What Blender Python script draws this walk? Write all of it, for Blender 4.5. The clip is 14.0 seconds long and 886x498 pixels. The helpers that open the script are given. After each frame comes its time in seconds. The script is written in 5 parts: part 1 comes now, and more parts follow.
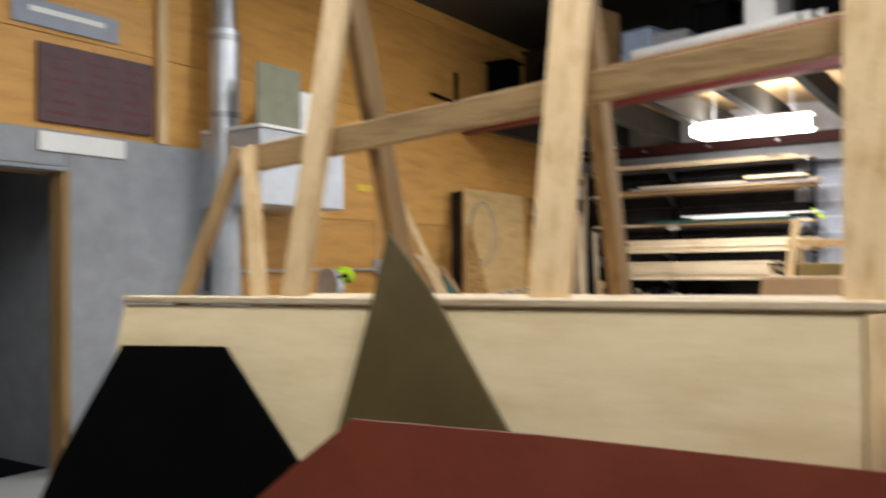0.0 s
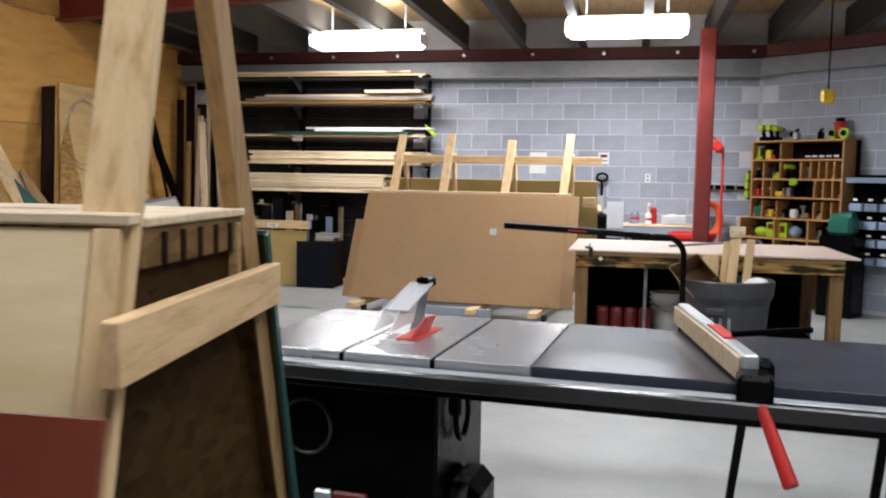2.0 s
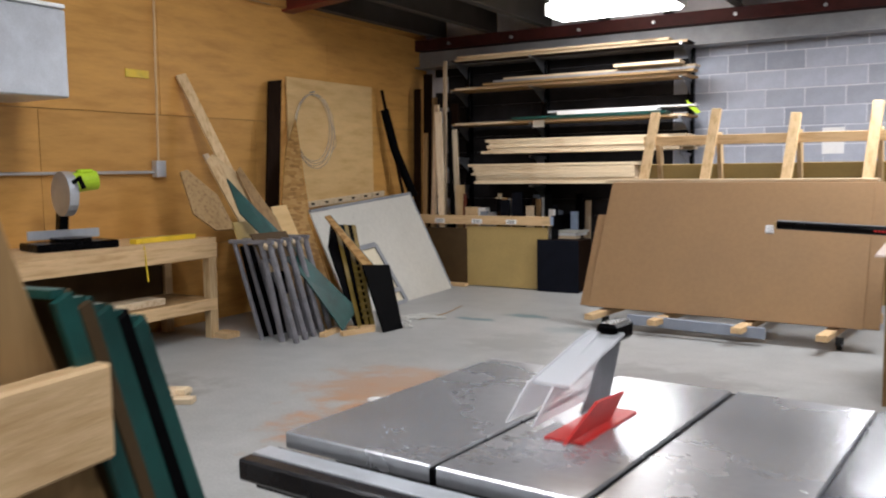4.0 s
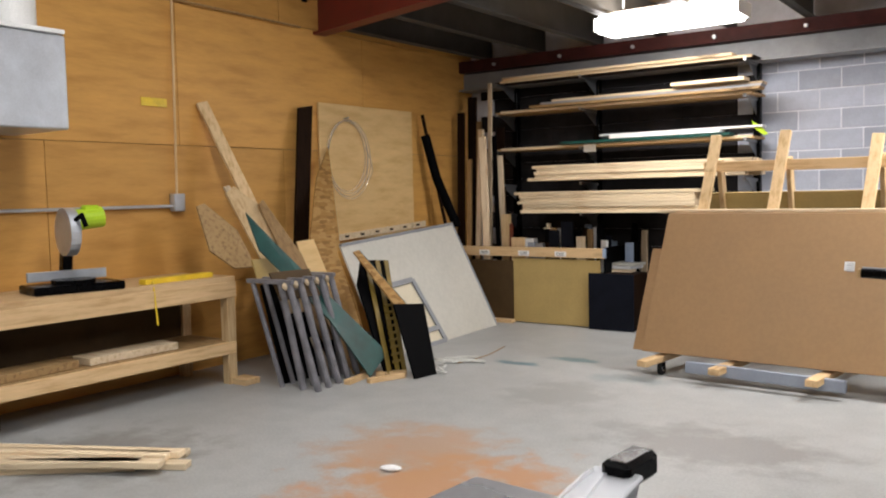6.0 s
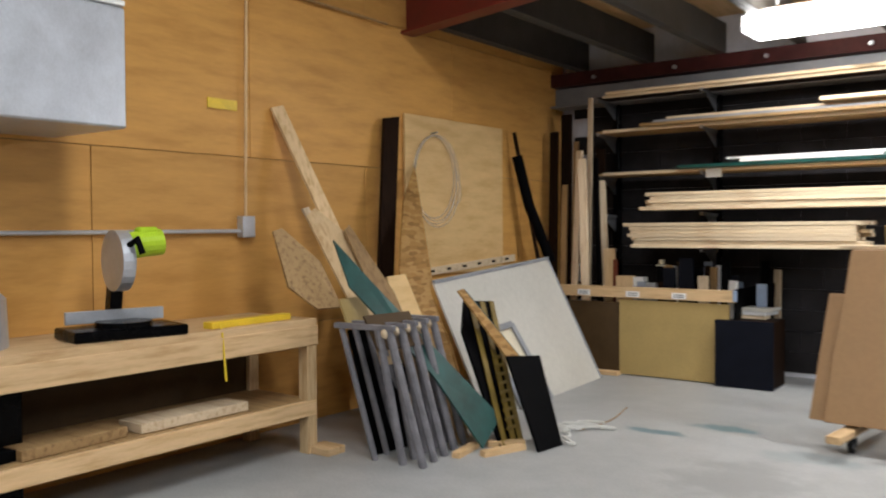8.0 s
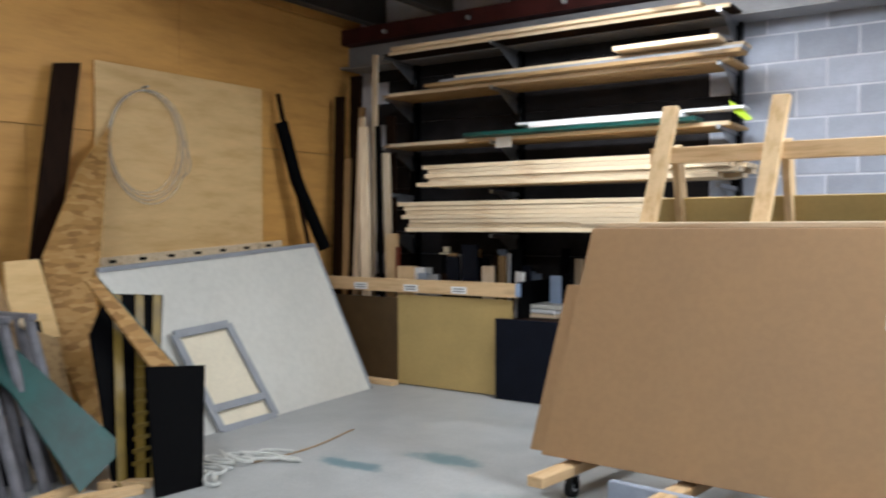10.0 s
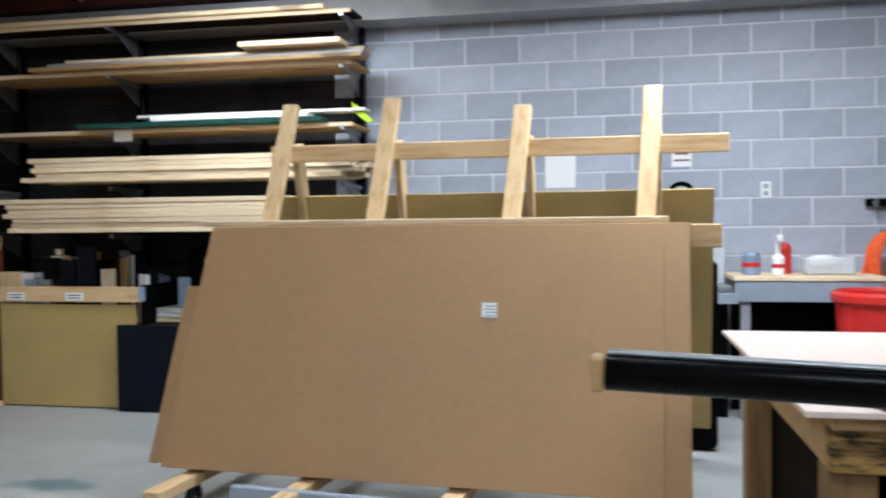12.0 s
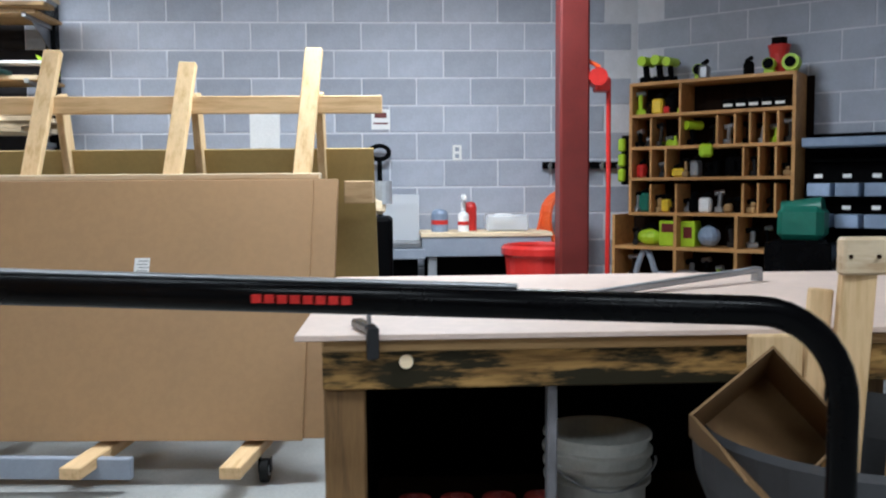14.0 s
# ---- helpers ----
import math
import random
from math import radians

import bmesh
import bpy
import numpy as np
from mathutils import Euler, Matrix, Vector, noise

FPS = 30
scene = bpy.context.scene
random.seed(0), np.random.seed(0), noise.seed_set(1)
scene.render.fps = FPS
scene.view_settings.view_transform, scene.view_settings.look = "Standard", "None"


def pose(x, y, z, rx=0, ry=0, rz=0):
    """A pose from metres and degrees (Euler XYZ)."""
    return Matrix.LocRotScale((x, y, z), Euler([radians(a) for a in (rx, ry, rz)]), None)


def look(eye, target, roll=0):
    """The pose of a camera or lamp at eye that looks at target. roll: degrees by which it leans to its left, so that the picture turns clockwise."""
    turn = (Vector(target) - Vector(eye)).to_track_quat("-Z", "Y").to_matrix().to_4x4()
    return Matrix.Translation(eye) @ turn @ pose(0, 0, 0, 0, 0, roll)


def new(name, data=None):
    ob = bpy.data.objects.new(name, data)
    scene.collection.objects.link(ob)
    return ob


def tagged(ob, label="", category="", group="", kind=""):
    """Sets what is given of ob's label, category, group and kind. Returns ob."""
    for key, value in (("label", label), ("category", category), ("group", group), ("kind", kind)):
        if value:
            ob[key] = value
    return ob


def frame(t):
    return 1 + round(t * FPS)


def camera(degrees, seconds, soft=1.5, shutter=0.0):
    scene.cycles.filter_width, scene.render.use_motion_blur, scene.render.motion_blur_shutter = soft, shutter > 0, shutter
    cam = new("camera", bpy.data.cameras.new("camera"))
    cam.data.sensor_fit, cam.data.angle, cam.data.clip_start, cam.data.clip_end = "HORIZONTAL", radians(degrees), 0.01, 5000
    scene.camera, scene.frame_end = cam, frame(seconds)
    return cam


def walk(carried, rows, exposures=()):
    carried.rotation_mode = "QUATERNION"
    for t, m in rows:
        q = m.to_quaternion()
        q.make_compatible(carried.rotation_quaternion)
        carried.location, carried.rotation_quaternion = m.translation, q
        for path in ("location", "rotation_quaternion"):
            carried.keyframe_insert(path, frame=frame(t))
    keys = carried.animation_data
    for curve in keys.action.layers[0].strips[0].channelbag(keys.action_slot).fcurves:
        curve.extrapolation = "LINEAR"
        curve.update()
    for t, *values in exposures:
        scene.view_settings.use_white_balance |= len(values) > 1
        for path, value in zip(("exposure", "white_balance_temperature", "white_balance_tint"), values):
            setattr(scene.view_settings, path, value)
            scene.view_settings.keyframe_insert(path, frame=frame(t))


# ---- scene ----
cam = camera(55.0, 14.0, soft=2.0, shutter=0.5)
PATH = [
    (0.0, (1.819, -3.348, 1.478), (0.707, -1.687, 1.520), -0.7),
    (0.2, (1.896, -3.320, 1.470), (0.929, -1.569, 1.467), -1.6),
    (0.5, (2.074, -3.310, 1.466), (1.399, -1.428, 1.405), -0.8),
    (1.0, (2.290, -3.317, 1.490), (1.843, -1.373, 1.340), -0.9),
    (1.5, (2.290, -3.130, 1.465), (1.927, -1.175, 1.246), -0.7),
    (2.0, (2.412, -2.801, 1.469), (1.982, -0.854, 1.304), 1.0),
    (2.5, (2.453, -2.507, 1.470), (1.862, -0.605, 1.279), -0.6),
    (3.0, (2.490, -2.140, 1.475), (1.726, -0.300, 1.300), 0.0),
    (3.5, (2.408, -1.736, 1.443), (1.485, 0.028, 1.254), -0.2),
    (6.0, (2.164, -0.710, 1.522), (1.008, 0.917, 1.390), -1.3),
    (6.5, (2.143, -0.620, 1.524), (1.009, 1.027, 1.462), -0.9),
    (7.0, (2.067, -0.585, 1.528), (0.930, 1.060, 1.472), -0.5),
    (7.5, (1.62, -0.43, 1.515), (0.45, 1.19, 1.465), -0.5),
    (7.9, (0.92, -0.14, 1.485), (-0.27, 1.47, 1.435), -0.4),
    (8.3, (0.55, 0.36, 1.44), (-0.67, 1.95, 1.39), -0.4),
    (8.7, (0.62, 1.15, 1.40), (-0.63, 2.71, 1.35), -0.3),
    (9.1, (1.10, 1.86, 1.35), (-0.16, 3.40, 1.30), -0.3),
    (9.5, (1.426, 2.168, 1.321), (0.148, 3.706, 1.274), -0.3),
    (10.0, (1.42, 2.176, 1.315), (0.291, 3.826, 1.261), -0.1),
    (10.5, (1.393, 2.232, 1.318), (0.43, 3.984, 1.27), 0.1),
    (11.0, (1.435, 2.221, 1.321), (0.662, 4.064, 1.266), 0.4),
    (11.5, (1.457, 2.271, 1.315), (0.911, 4.194, 1.264), 0.1),
    (12.0, (1.528, 2.288, 1.313), (1.142, 4.25, 1.251), -0.6),
    (12.5, (1.68, 2.239, 1.312), (1.494, 4.226, 1.188), -0.4),
    (13.0, (1.847, 2.208, 1.29), (1.854, 4.204, 1.165), -1.0),
    (13.5, (2.003, 2.161, 1.269), (2.148, 4.147, 1.079), -0.5),
    (14.0, (2.17, 2.168, 1.259), (2.269, 4.16, 1.115), -0.4),
]
walk(cam, [(t, look(eye, target, roll)) for t, eye, target, roll in PATH], exposures=[(0.0, -0.02, 6500, 10), (0.5, -0.12, 6450, 11), (1.5, -0.18, 6250, 11), (3.5, -0.38, 6250, 13), (6.5, -0.14, 6600, 12), (9.5, -0.19, 5950, 9), (11.5, -0.28, 5700, 6), (12.5, -0.37, 5620, 5), (14.0, -0.42, 5680, 5)])

# ---- world and lights ----
world = bpy.data.worlds.new("World")
scene.world = world
world.use_nodes = True
world.node_tree.nodes["Background"].inputs[0].default_value = (0.5, 0.55, 0.65, 1)
world.node_tree.nodes["Background"].inputs[1].default_value = 0.005

LAMPS = [(-0.70, 7.0, 3.04, 1.35, 0.42, 38), (2.29, 6.4, 3.03, 1.24, 0.42, 105),
         (-0.6, 2.2, 4.35, 2.4, 0.5, 56), (3.6, 1.6, 4.35, 2.4, 0.5, 60),
         (-0.6, -2.4, 4.35, 2.4, 0.5, 70), (3.6, -2.4, 4.35, 2.4, 0.5, 70)]
for lx, ly, lz, ll, lw, power in LAMPS:
    lamp = bpy.data.lights.new("tube_light", "AREA")
    lamp.shape, lamp.size, lamp.size_y, lamp.energy = "RECTANGLE", ll, lw, power
    lamp.color = (0.95, 0.98, 1.0)
    ob = new("tube_light", lamp)
    ob.location = (lx, ly, lz - 0.07)
for lx, ly, lz, ll, lw, power in LAMPS[:2]:
    # light leaving the open top of the hanging fixtures towards the deck
    lamp = bpy.data.lights.new("tube_light", "AREA")
    lamp.shape, lamp.size, lamp.size_y, lamp.energy = "RECTANGLE", ll, lw, 26
    lamp.color = (1.0, 0.96, 0.88)
    ob = new("tube_light", lamp)
    ob.matrix_basis = pose(lx, ly, lz + 0.19, 180, 0, 0)


# ---- materials ----
def material(name, rough=0.6, metal=0.0):
    m = bpy.data.materials.new(name)
    m.use_nodes = True
    b = m.node_tree.nodes["Principled BSDF"]
    b.inputs["Roughness"].default_value, b.inputs["Metallic"].default_value = rough, metal
    return m, m.node_tree, b


def ramp(nt, fac, stops):
    r = nt.nodes.new("ShaderNodeValToRGB")
    while len(r.color_ramp.elements) < len(stops):
        r.color_ramp.elements.new(0.5)
    for e, (p, c) in zip(r.color_ramp.elements, stops):
        e.position, e.color = p, (*c, 1)
    nt.links.new(fac, r.inputs[0])
    return r.outputs[0]


def noise_tex(nt, scale, stretch=(1, 1, 1), detail=6, rough=0.6, coord="Object"):
    tc = nt.nodes.new("ShaderNodeTexCoord")
    mp = nt.nodes.new("ShaderNodeMapping")
    mp.inputs["Scale"].default_value = stretch
    nt.links.new(tc.outputs[coord], mp.inputs[0])
    n = nt.nodes.new("ShaderNodeTexNoise")
    n.inputs["Scale"].default_value, n.inputs["Detail"].default_value, n.inputs["Roughness"].default_value = scale, detail, rough
    nt.links.new(mp.outputs[0], n.inputs["Vector"])
    return n.outputs[0]


def mix(nt, fac, a, b, mode="MIX"):
    m = nt.nodes.new("ShaderNodeMix")
    m.data_type, m.blend_type = "RGBA", mode
    for sock, v in ((m.inputs[0], fac), (m.inputs[6], a), (m.inputs[7], b)):
        if isinstance(v, (float, int)):
            sock.default_value = v
        elif isinstance(v, tuple):
            sock.default_value = (*v, 1)
        else:
            nt.links.new(v, sock)
    return m.outputs[2]


def bump(nt, b, height, strength=0.2, dist=0.01):
    n = nt.nodes.new("ShaderNodeBump")
    n.inputs["Strength"].default_value, n.inputs["Distance"].default_value = strength, dist
    nt.links.new(height, n.inputs["Height"])
    nt.links.new(n.outputs[0], b.inputs["Normal"])


def vary(nt, colour, amount=0.25):
    info = nt.nodes.new("ShaderNodeObjectInfo")
    hsv = nt.nodes.new("ShaderNodeHueSaturation")
    mr = nt.nodes.new("ShaderNodeMapRange")
    mr.inputs[3].default_value, mr.inputs[4].default_value = 1 - amount, 1 + amount
    nt.links.new(info.outputs["Random"], mr.inputs[0])
    nt.links.new(mr.outputs[0], hsv.inputs["Value"])
    nt.links.new(colour, hsv.inputs["Color"])
    return hsv.outputs[0]


def wood(name, light, dark, stretch=(1, 12, 12), scale=2.5, rough=0.6, knots=True, amount=0.12, gloss=0.3):
    m, nt, b = material(name, rough)
    b.inputs["Specular IOR Level"].default_value = gloss
    grain = noise_tex(nt, scale, stretch)
    fine = noise_tex(nt, scale * 6, stretch, 3)
    c = ramp(nt, grain, [(0.32, dark), (0.5, light), (0.7, tuple(min(1, v * 1.12) for v in light))])
    c = mix(nt, 0.25, c, ramp(nt, fine, [(0.35, dark), (0.65, light)]))
    if knots:
        kn = noise_tex(nt, 2.2, tuple(0.5 + 0.08 * s for s in stretch), 1)
        c = mix(nt, ramp(nt, kn, [(0.70, (0, 0, 0)), (0.76, (0.7, 0.7, 0.7))]), c, tuple(v * 0.35 for v in dark))
    nt.links.new(vary(nt, c, amount), b.inputs["Base Color"])
    bump(nt, b, fine, 0.15, 0.004)
    return m


def plain(name, colour, rough=0.5, metal=0.0, spread=0.18, scale=6, amount=0.0, strength=0.1, gloss=0.5):
    m, nt, b = material(name, rough, metal)
    b.inputs["Specular IOR Level"].default_value = gloss
    n = noise_tex(nt, scale)
    f = noise_tex(nt, scale * 14, detail=3)
    c = ramp(nt, n, [(0.3, tuple(v * (1 - spread) for v in colour)), (0.7, tuple(min(1, v * (1 + spread)) for v in colour))])
    c = mix(nt, 0.12, c, ramp(nt, f, [(0.4, tuple(v * 0.7 for v in colour)), (0.6, tuple(min(1, v * 1.2) for v in colour))]))
    if amount:
        c = vary(nt, c, amount)
    nt.links.new(c, b.inputs["Base Color"])
    r = nt.nodes.new("ShaderNodeMapRange")
    r.inputs[3].default_value, r.inputs[4].default_value = max(0, rough - 0.12), min(1, rough + 0.12)
    nt.links.new(n, r.inputs[0])
    nt.links.new(r.outputs[0], b.inputs["Roughness"])
    bump(nt, b, f, strength, 0.003)
    return m


PINE_X = wood("pine_x", (0.66, 0.46, 0.25), (0.46, 0.28, 0.12))
PINE_Y = wood("pine_y", (0.66, 0.46, 0.25), (0.46, 0.28, 0.12), (12, 1, 12))
PINE_Z = wood("pine_z", (0.66, 0.48, 0.27), (0.48, 0.30, 0.13), (12, 12, 1))
PALE_X = wood("pale_lumber", (0.78, 0.64, 0.44), (0.55, 0.38, 0.22), amount=0.2)
PALE_Z = wood("pale_lumber_upright", (0.74, 0.60, 0.42), (0.5, 0.34, 0.2), (12, 12, 1), amount=0.3)
OLD_WOOD = wood("old_wood", (0.42, 0.27, 0.12), (0.2, 0.11, 0.045), amount=0.15)
OLD_WOOD_Z = wood("old_wood_upright", (0.34, 0.21, 0.09), (0.2, 0.11, 0.045), (12, 12, 1), amount=0.15)
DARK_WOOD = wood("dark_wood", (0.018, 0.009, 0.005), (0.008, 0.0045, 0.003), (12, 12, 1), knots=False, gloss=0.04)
PLYWALL = wood("plywood_wall", (0.64, 0.34, 0.092), (0.515, 0.258, 0.064), (3, 1, 6), 1.6, 0.5, False, 0.08)
PLY_PALE = wood("pale_plywood", (0.74, 0.60, 0.37), (0.62, 0.47, 0.26), (1, 5, 5), 1.3, 0.55, False, 0.05)
MDF = plain("brown_hardboard", (0.335, 0.197, 0.09), 0.62, spread=0.06, scale=2, amount=0.06, strength=0.05)
TAN = plain("tan_hardboard", (0.40, 0.28, 0.10), 0.6, spread=0.1, scale=3)
DARK_BROWN = plain("dark_brown_board", (0.07, 0.042, 0.018), 0.6, gloss=0.2)
RED_BOARD = plain("red_brown_board", (0.15, 0.026, 0.009), 0.45, spread=0.15, scale=4)
RED_PAINT = plain("red_painted_steel", (0.13, 0.013, 0.010), 0.45, spread=0.25, scale=5)
# red steel darkened for the shade over the back wall beam
SHADED_RED = plain("shaded_red_steel", (0.05, 0.012, 0.011), 0.6, spread=0.4, gloss=0.2)
DARK_RED = plain("dark_red_steel", (0.10, 0.018, 0.015), 0.55, spread=0.3)
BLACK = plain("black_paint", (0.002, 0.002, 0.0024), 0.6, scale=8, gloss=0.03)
BLACK_STEEL = plain("black_enamel", (0.002, 0.002, 0.0024), 0.26, scale=6, gloss=0.08)
CREAM = plain("cream_board", (0.74, 0.66, 0.50), 0.5, spread=0.05, scale=3)
TRESTLE = plain("trestle_steel", (0.17, 0.165, 0.18), 0.5, spread=0.4, scale=9)
DARK_STEEL = plain("dark_polished_steel", (0.02, 0.02, 0.022), 0.22, spread=0.2)
RUBBER = plain("rubber", (0.012, 0.012, 0.012), 0.7, gloss=0.2)
CAST_IRON = plain("machined_cast_iron", (0.46, 0.47, 0.49), 0.27, 0.65, 0.09, 2, strength=0.03)
DARK_TOP = plain("dark_laminate", (0.032, 0.036, 0.05), 0.22, 0.0, 0.2, 3, strength=0.03, gloss=0.16)
STEEL = plain("grey_steel", (0.36, 0.37, 0.39), 0.4, 0.8, 0.2, 5)
GALV = plain("galvanised_sheet", (0.55, 0.58, 0.62), 0.38, 0.6, 0.15, 5)
GREY_PAINT = plain("grey_paint", (0.28, 0.29, 0.31), 0.5, spread=0.15)
BLUE_GREY = plain("blue_grey_paint", (0.27, 0.30, 0.36), 0.5, spread=0.12)
JOIST = plain("joist_steel", (0.055, 0.053, 0.05), 0.6, 0.0, 0.3, 4, gloss=0.15)
WHITE = plain("white_enamel", (0.78, 0.78, 0.76), 0.5, spread=0.05)
OFFWHITE = plain("melamine_board", (0.60, 0.585, 0.53), 0.32, spread=0.06, scale=1.5)
NAVY = plain("navy_board", (0.006, 0.007, 0.012), 0.5, spread=0.3, gloss=0.08)
PAPER = plain("white_paper", (0.82, 0.82, 0.82), 0.7, spread=0.03)
TEAL = plain("teal_paint", (0.004, 0.055, 0.047), 0.4, spread=0.45)
ORANGE = plain("orange_plastic", (0.75, 0.11, 0.02), 0.4)
RED = plain("red_plastic", (0.55, 0.025, 0.02), 0.35)
LIME = plain("lime_plastic", (0.42, 0.62, 0.02), 0.4)
YELLOW = plain("yellow_plastic", (0.75, 0.52, 0.03), 0.4)
BLUE_BIN = plain("blue_plastic", (0.26, 0.33, 0.46), 0.4, amount=0.2)
GREEN_BOX = plain("dark_green_plastic", (0.015, 0.13, 0.09), 0.4)
GREY_BIN = plain("grey_plastic", (0.055, 0.057, 0.062), 0.5, gloss=0.3)
PAIL = plain("white_pail_plastic", (0.62, 0.62, 0.58), 0.4, spread=0.12)
PINK = plain("pinkish_board", (0.62, 0.49, 0.42), 0.5, spread=0.06, scale=2)
CARDBOARD = plain("cardboard", (0.22, 0.125, 0.05), 0.7, spread=0.08)
PLUM = plain("plum_board", (0.09, 0.04, 0.045), 0.6, spread=0.4, scale=9)
OCHRE = plain("ochre_paint", (0.19, 0.125, 0.02), 0.5, spread=0.3, scale=9)
OLIVE = plain("olive_board", (0.072, 0.048, 0.009), 0.55, spread=0.2)
GREY_GREEN = plain("grey_green_sheet", (0.20, 0.20, 0.14), 0.5)
# block tone darkened to carry the shade behind the lumber rack
SHADED_BLOCK = plain("shaded_block", (0.026, 0.024, 0.025), 0.8, spread=0.45, scale=3, gloss=0.05)
MORTAR = plain("mortar", (0.62, 0.63, 0.68), 0.8, spread=0.1, scale=9)
BLOCK = plain("painted_block", (0.36, 0.385, 0.455), 0.72, spread=0.13, scale=5, amount=0.14, strength=0.5)
PLASTER = plain("plaster", (0.22, 0.215, 0.21), 0.8, spread=0.1, scale=1)


def osb_material(name, tone, gloss=0.25):
    m, nt, b = material(name, 0.6)
    b.inputs["Specular IOR Level"].default_value = gloss
    v = nt.nodes.new("ShaderNodeTexVoronoi")
    v.inputs["Scale"].default_value = 26
    tc = nt.nodes.new("ShaderNodeTexCoord")
    mp = nt.nodes.new("ShaderNodeMapping")
    mp.inputs["Scale"].default_value = (1, 0.5, 1.3)
    nt.links.new(tc.outputs["Object"], mp.inputs[0])
    nt.links.new(mp.outputs[0], v.inputs["Vector"])
    sep = nt.nodes.new("ShaderNodeSeparateColor")
    nt.links.new(v.outputs["Color"], sep.inputs[0])
    c = ramp(nt, sep.outputs[0], [(0.0, (0.25, 0.13, 0.035)), (0.5, (0.44, 0.25, 0.075)), (1.0, (0.58, 0.37, 0.14))])
    n = noise_tex(nt, 3)
    c = mix(nt, 0.3, c, ramp(nt, n, [(0.35, (0.28, 0.15, 0.05)), (0.7, (0.5, 0.3, 0.1))]))
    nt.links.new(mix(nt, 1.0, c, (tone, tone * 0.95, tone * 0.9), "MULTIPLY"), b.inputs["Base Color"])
    bump(nt, b, sep.outputs[0], 0.25, 0.003)
    return m


OSB = osb_material("strand_board", 0.85)
# copy of the strand board with the cart's inner shade in its tone
SHADED_OSB = osb_material("shaded_strand_board", 0.10, 0.03)
BROWN_OSB = osb_material("brown_strand_board", 0.35)


def concrete_material():
    m, nt, b = material("concrete_floor", 0.5)
    big, mid, fine = noise_tex(nt, 0.7), noise_tex(nt, 4.5), noise_tex(nt, 60, detail=3)
    c = ramp(nt, big, [(0.3, (0.29, 0.30, 0.295)), (0.7, (0.42, 0.43, 0.425))])
    c = mix(nt, 0.35, c, ramp(nt, mid, [(0.35, (0.27, 0.27, 0.26)), (0.65, (0.46, 0.46, 0.44))]))
    c = mix(nt, 0.10, c, ramp(nt, fine, [(0.4, (0.2, 0.2, 0.2)), (0.6, (0.6, 0.6, 0.6))]))
    # sawdust stain beside the saw
    geo = nt.nodes.new("ShaderNodeNewGeometry")
    for centre, radius, tint, hard, stretch in (((-0.15, 2.6, 0), 1.9, (0.46, 0.22, 0.09), 0.8, (1, 1, 1)), ((-0.9, 3.2, 0), 1.3, (0.44, 0.24, 0.12), 0.6, (1, 1, 1)), ((-2.4, 2.2, 0), 1.3, (0.18, 0.17, 0.15), 0.6, (1, 1, 1)), ((0.6, 4.2, 0), 1.5, (0.20, 0.19, 0.18), 0.55, (1, 1.6, 1)),
                                                ((-1.27, 6.12, 0), 0.55, (0.10, 0.19, 0.21), 0.8, (1, 2.4, 1)), ((-1.66, 5.74, 0), 0.5, (0.08, 0.17, 0.2), 0.8, (1, 2.4, 1)),
                                                ((-0.55, 5.6, 0), 0.7, (0.22, 0.27, 0.28), 0.5, (1, 2.0, 1)), ((-0.8, 4.9, 0), 0.9, (0.25, 0.25, 0.24), 0.5, (1, 1, 1))):
        flat = nt.nodes.new("ShaderNodeVectorMath")
        flat.operation = "MULTIPLY"
        flat.inputs[1].default_value = stretch
        nt.links.new(geo.outputs["Position"], flat.inputs[0])
        d = nt.nodes.new("ShaderNodeVectorMath")
        d.operation = "DISTANCE"
        d.inputs[1].default_value = [c * k for c, k in zip(centre, stretch)]
        nt.links.new(flat.outputs[0], d.inputs[0])
        a = nt.nodes.new("ShaderNodeMath")
        a.operation = "DIVIDE"
        a.inputs[1].default_value = radius
        nt.links.new(d.outputs["Value"], a.inputs[0])
        s = nt.nodes.new("ShaderNodeMath")
        s.operation = "ADD"
        nt.links.new(a.outputs[0], s.inputs[0])
        nt.links.new(mid, s.inputs[1])
        c = mix(nt, ramp(nt, s.outputs[0], [(0.75, (hard,) * 3), (1.3 if radius > 1 else 1.05, (0, 0, 0))]), c, tint)
    nt.links.new(c, b.inputs["Base Color"])
    r = nt.nodes.new("ShaderNodeMapRange")
    r.inputs[3].default_value, r.inputs[4].default_value = 0.32, 0.62
    nt.links.new(mid, r.inputs[0])
    nt.links.new(r.outputs[0], b.inputs["Roughness"])
    bump(nt, b, fine, 0.08, 0.003)
    return m


CONCRETE = concrete_material()


def stained_material():
    m, nt, b = material("stained_bench_edge", 0.6)
    b.inputs["Specular IOR Level"].default_value = 0.15
    grain = noise_tex(nt, 3, (1, 10, 10))
    stain = noise_tex(nt, 4, (1, 1, 5))
    c = ramp(nt, grain, [(0.3, (0.13, 0.07, 0.022)), (0.62, (0.45, 0.27, 0.09))])
    c = mix(nt, ramp(nt, stain, [(0.46, (0, 0, 0)), (0.56, (1, 1, 1))]), c, (0.022, 0.018, 0.009))
    nt.links.new(c, b.inputs["Base Color"])
    return m


STAINED = stained_material()


def glow(name, colour, strength):
    m, nt, b = material(name)
    b.inputs["Emission Color"].default_value = (*colour, 1)
    b.inputs["Emission Strength"].default_value = strength
    return m


TUBE_GLOW = glow("lit_tube", (1.0, 0.98, 0.95), 18)


def clear_material(name, colour, alpha):
    m, nt, b = material(name, 0.12)
    b.inputs["Base Color"].default_value = (*colour, 1)
    b.inputs["Alpha"].default_value = alpha
    return m


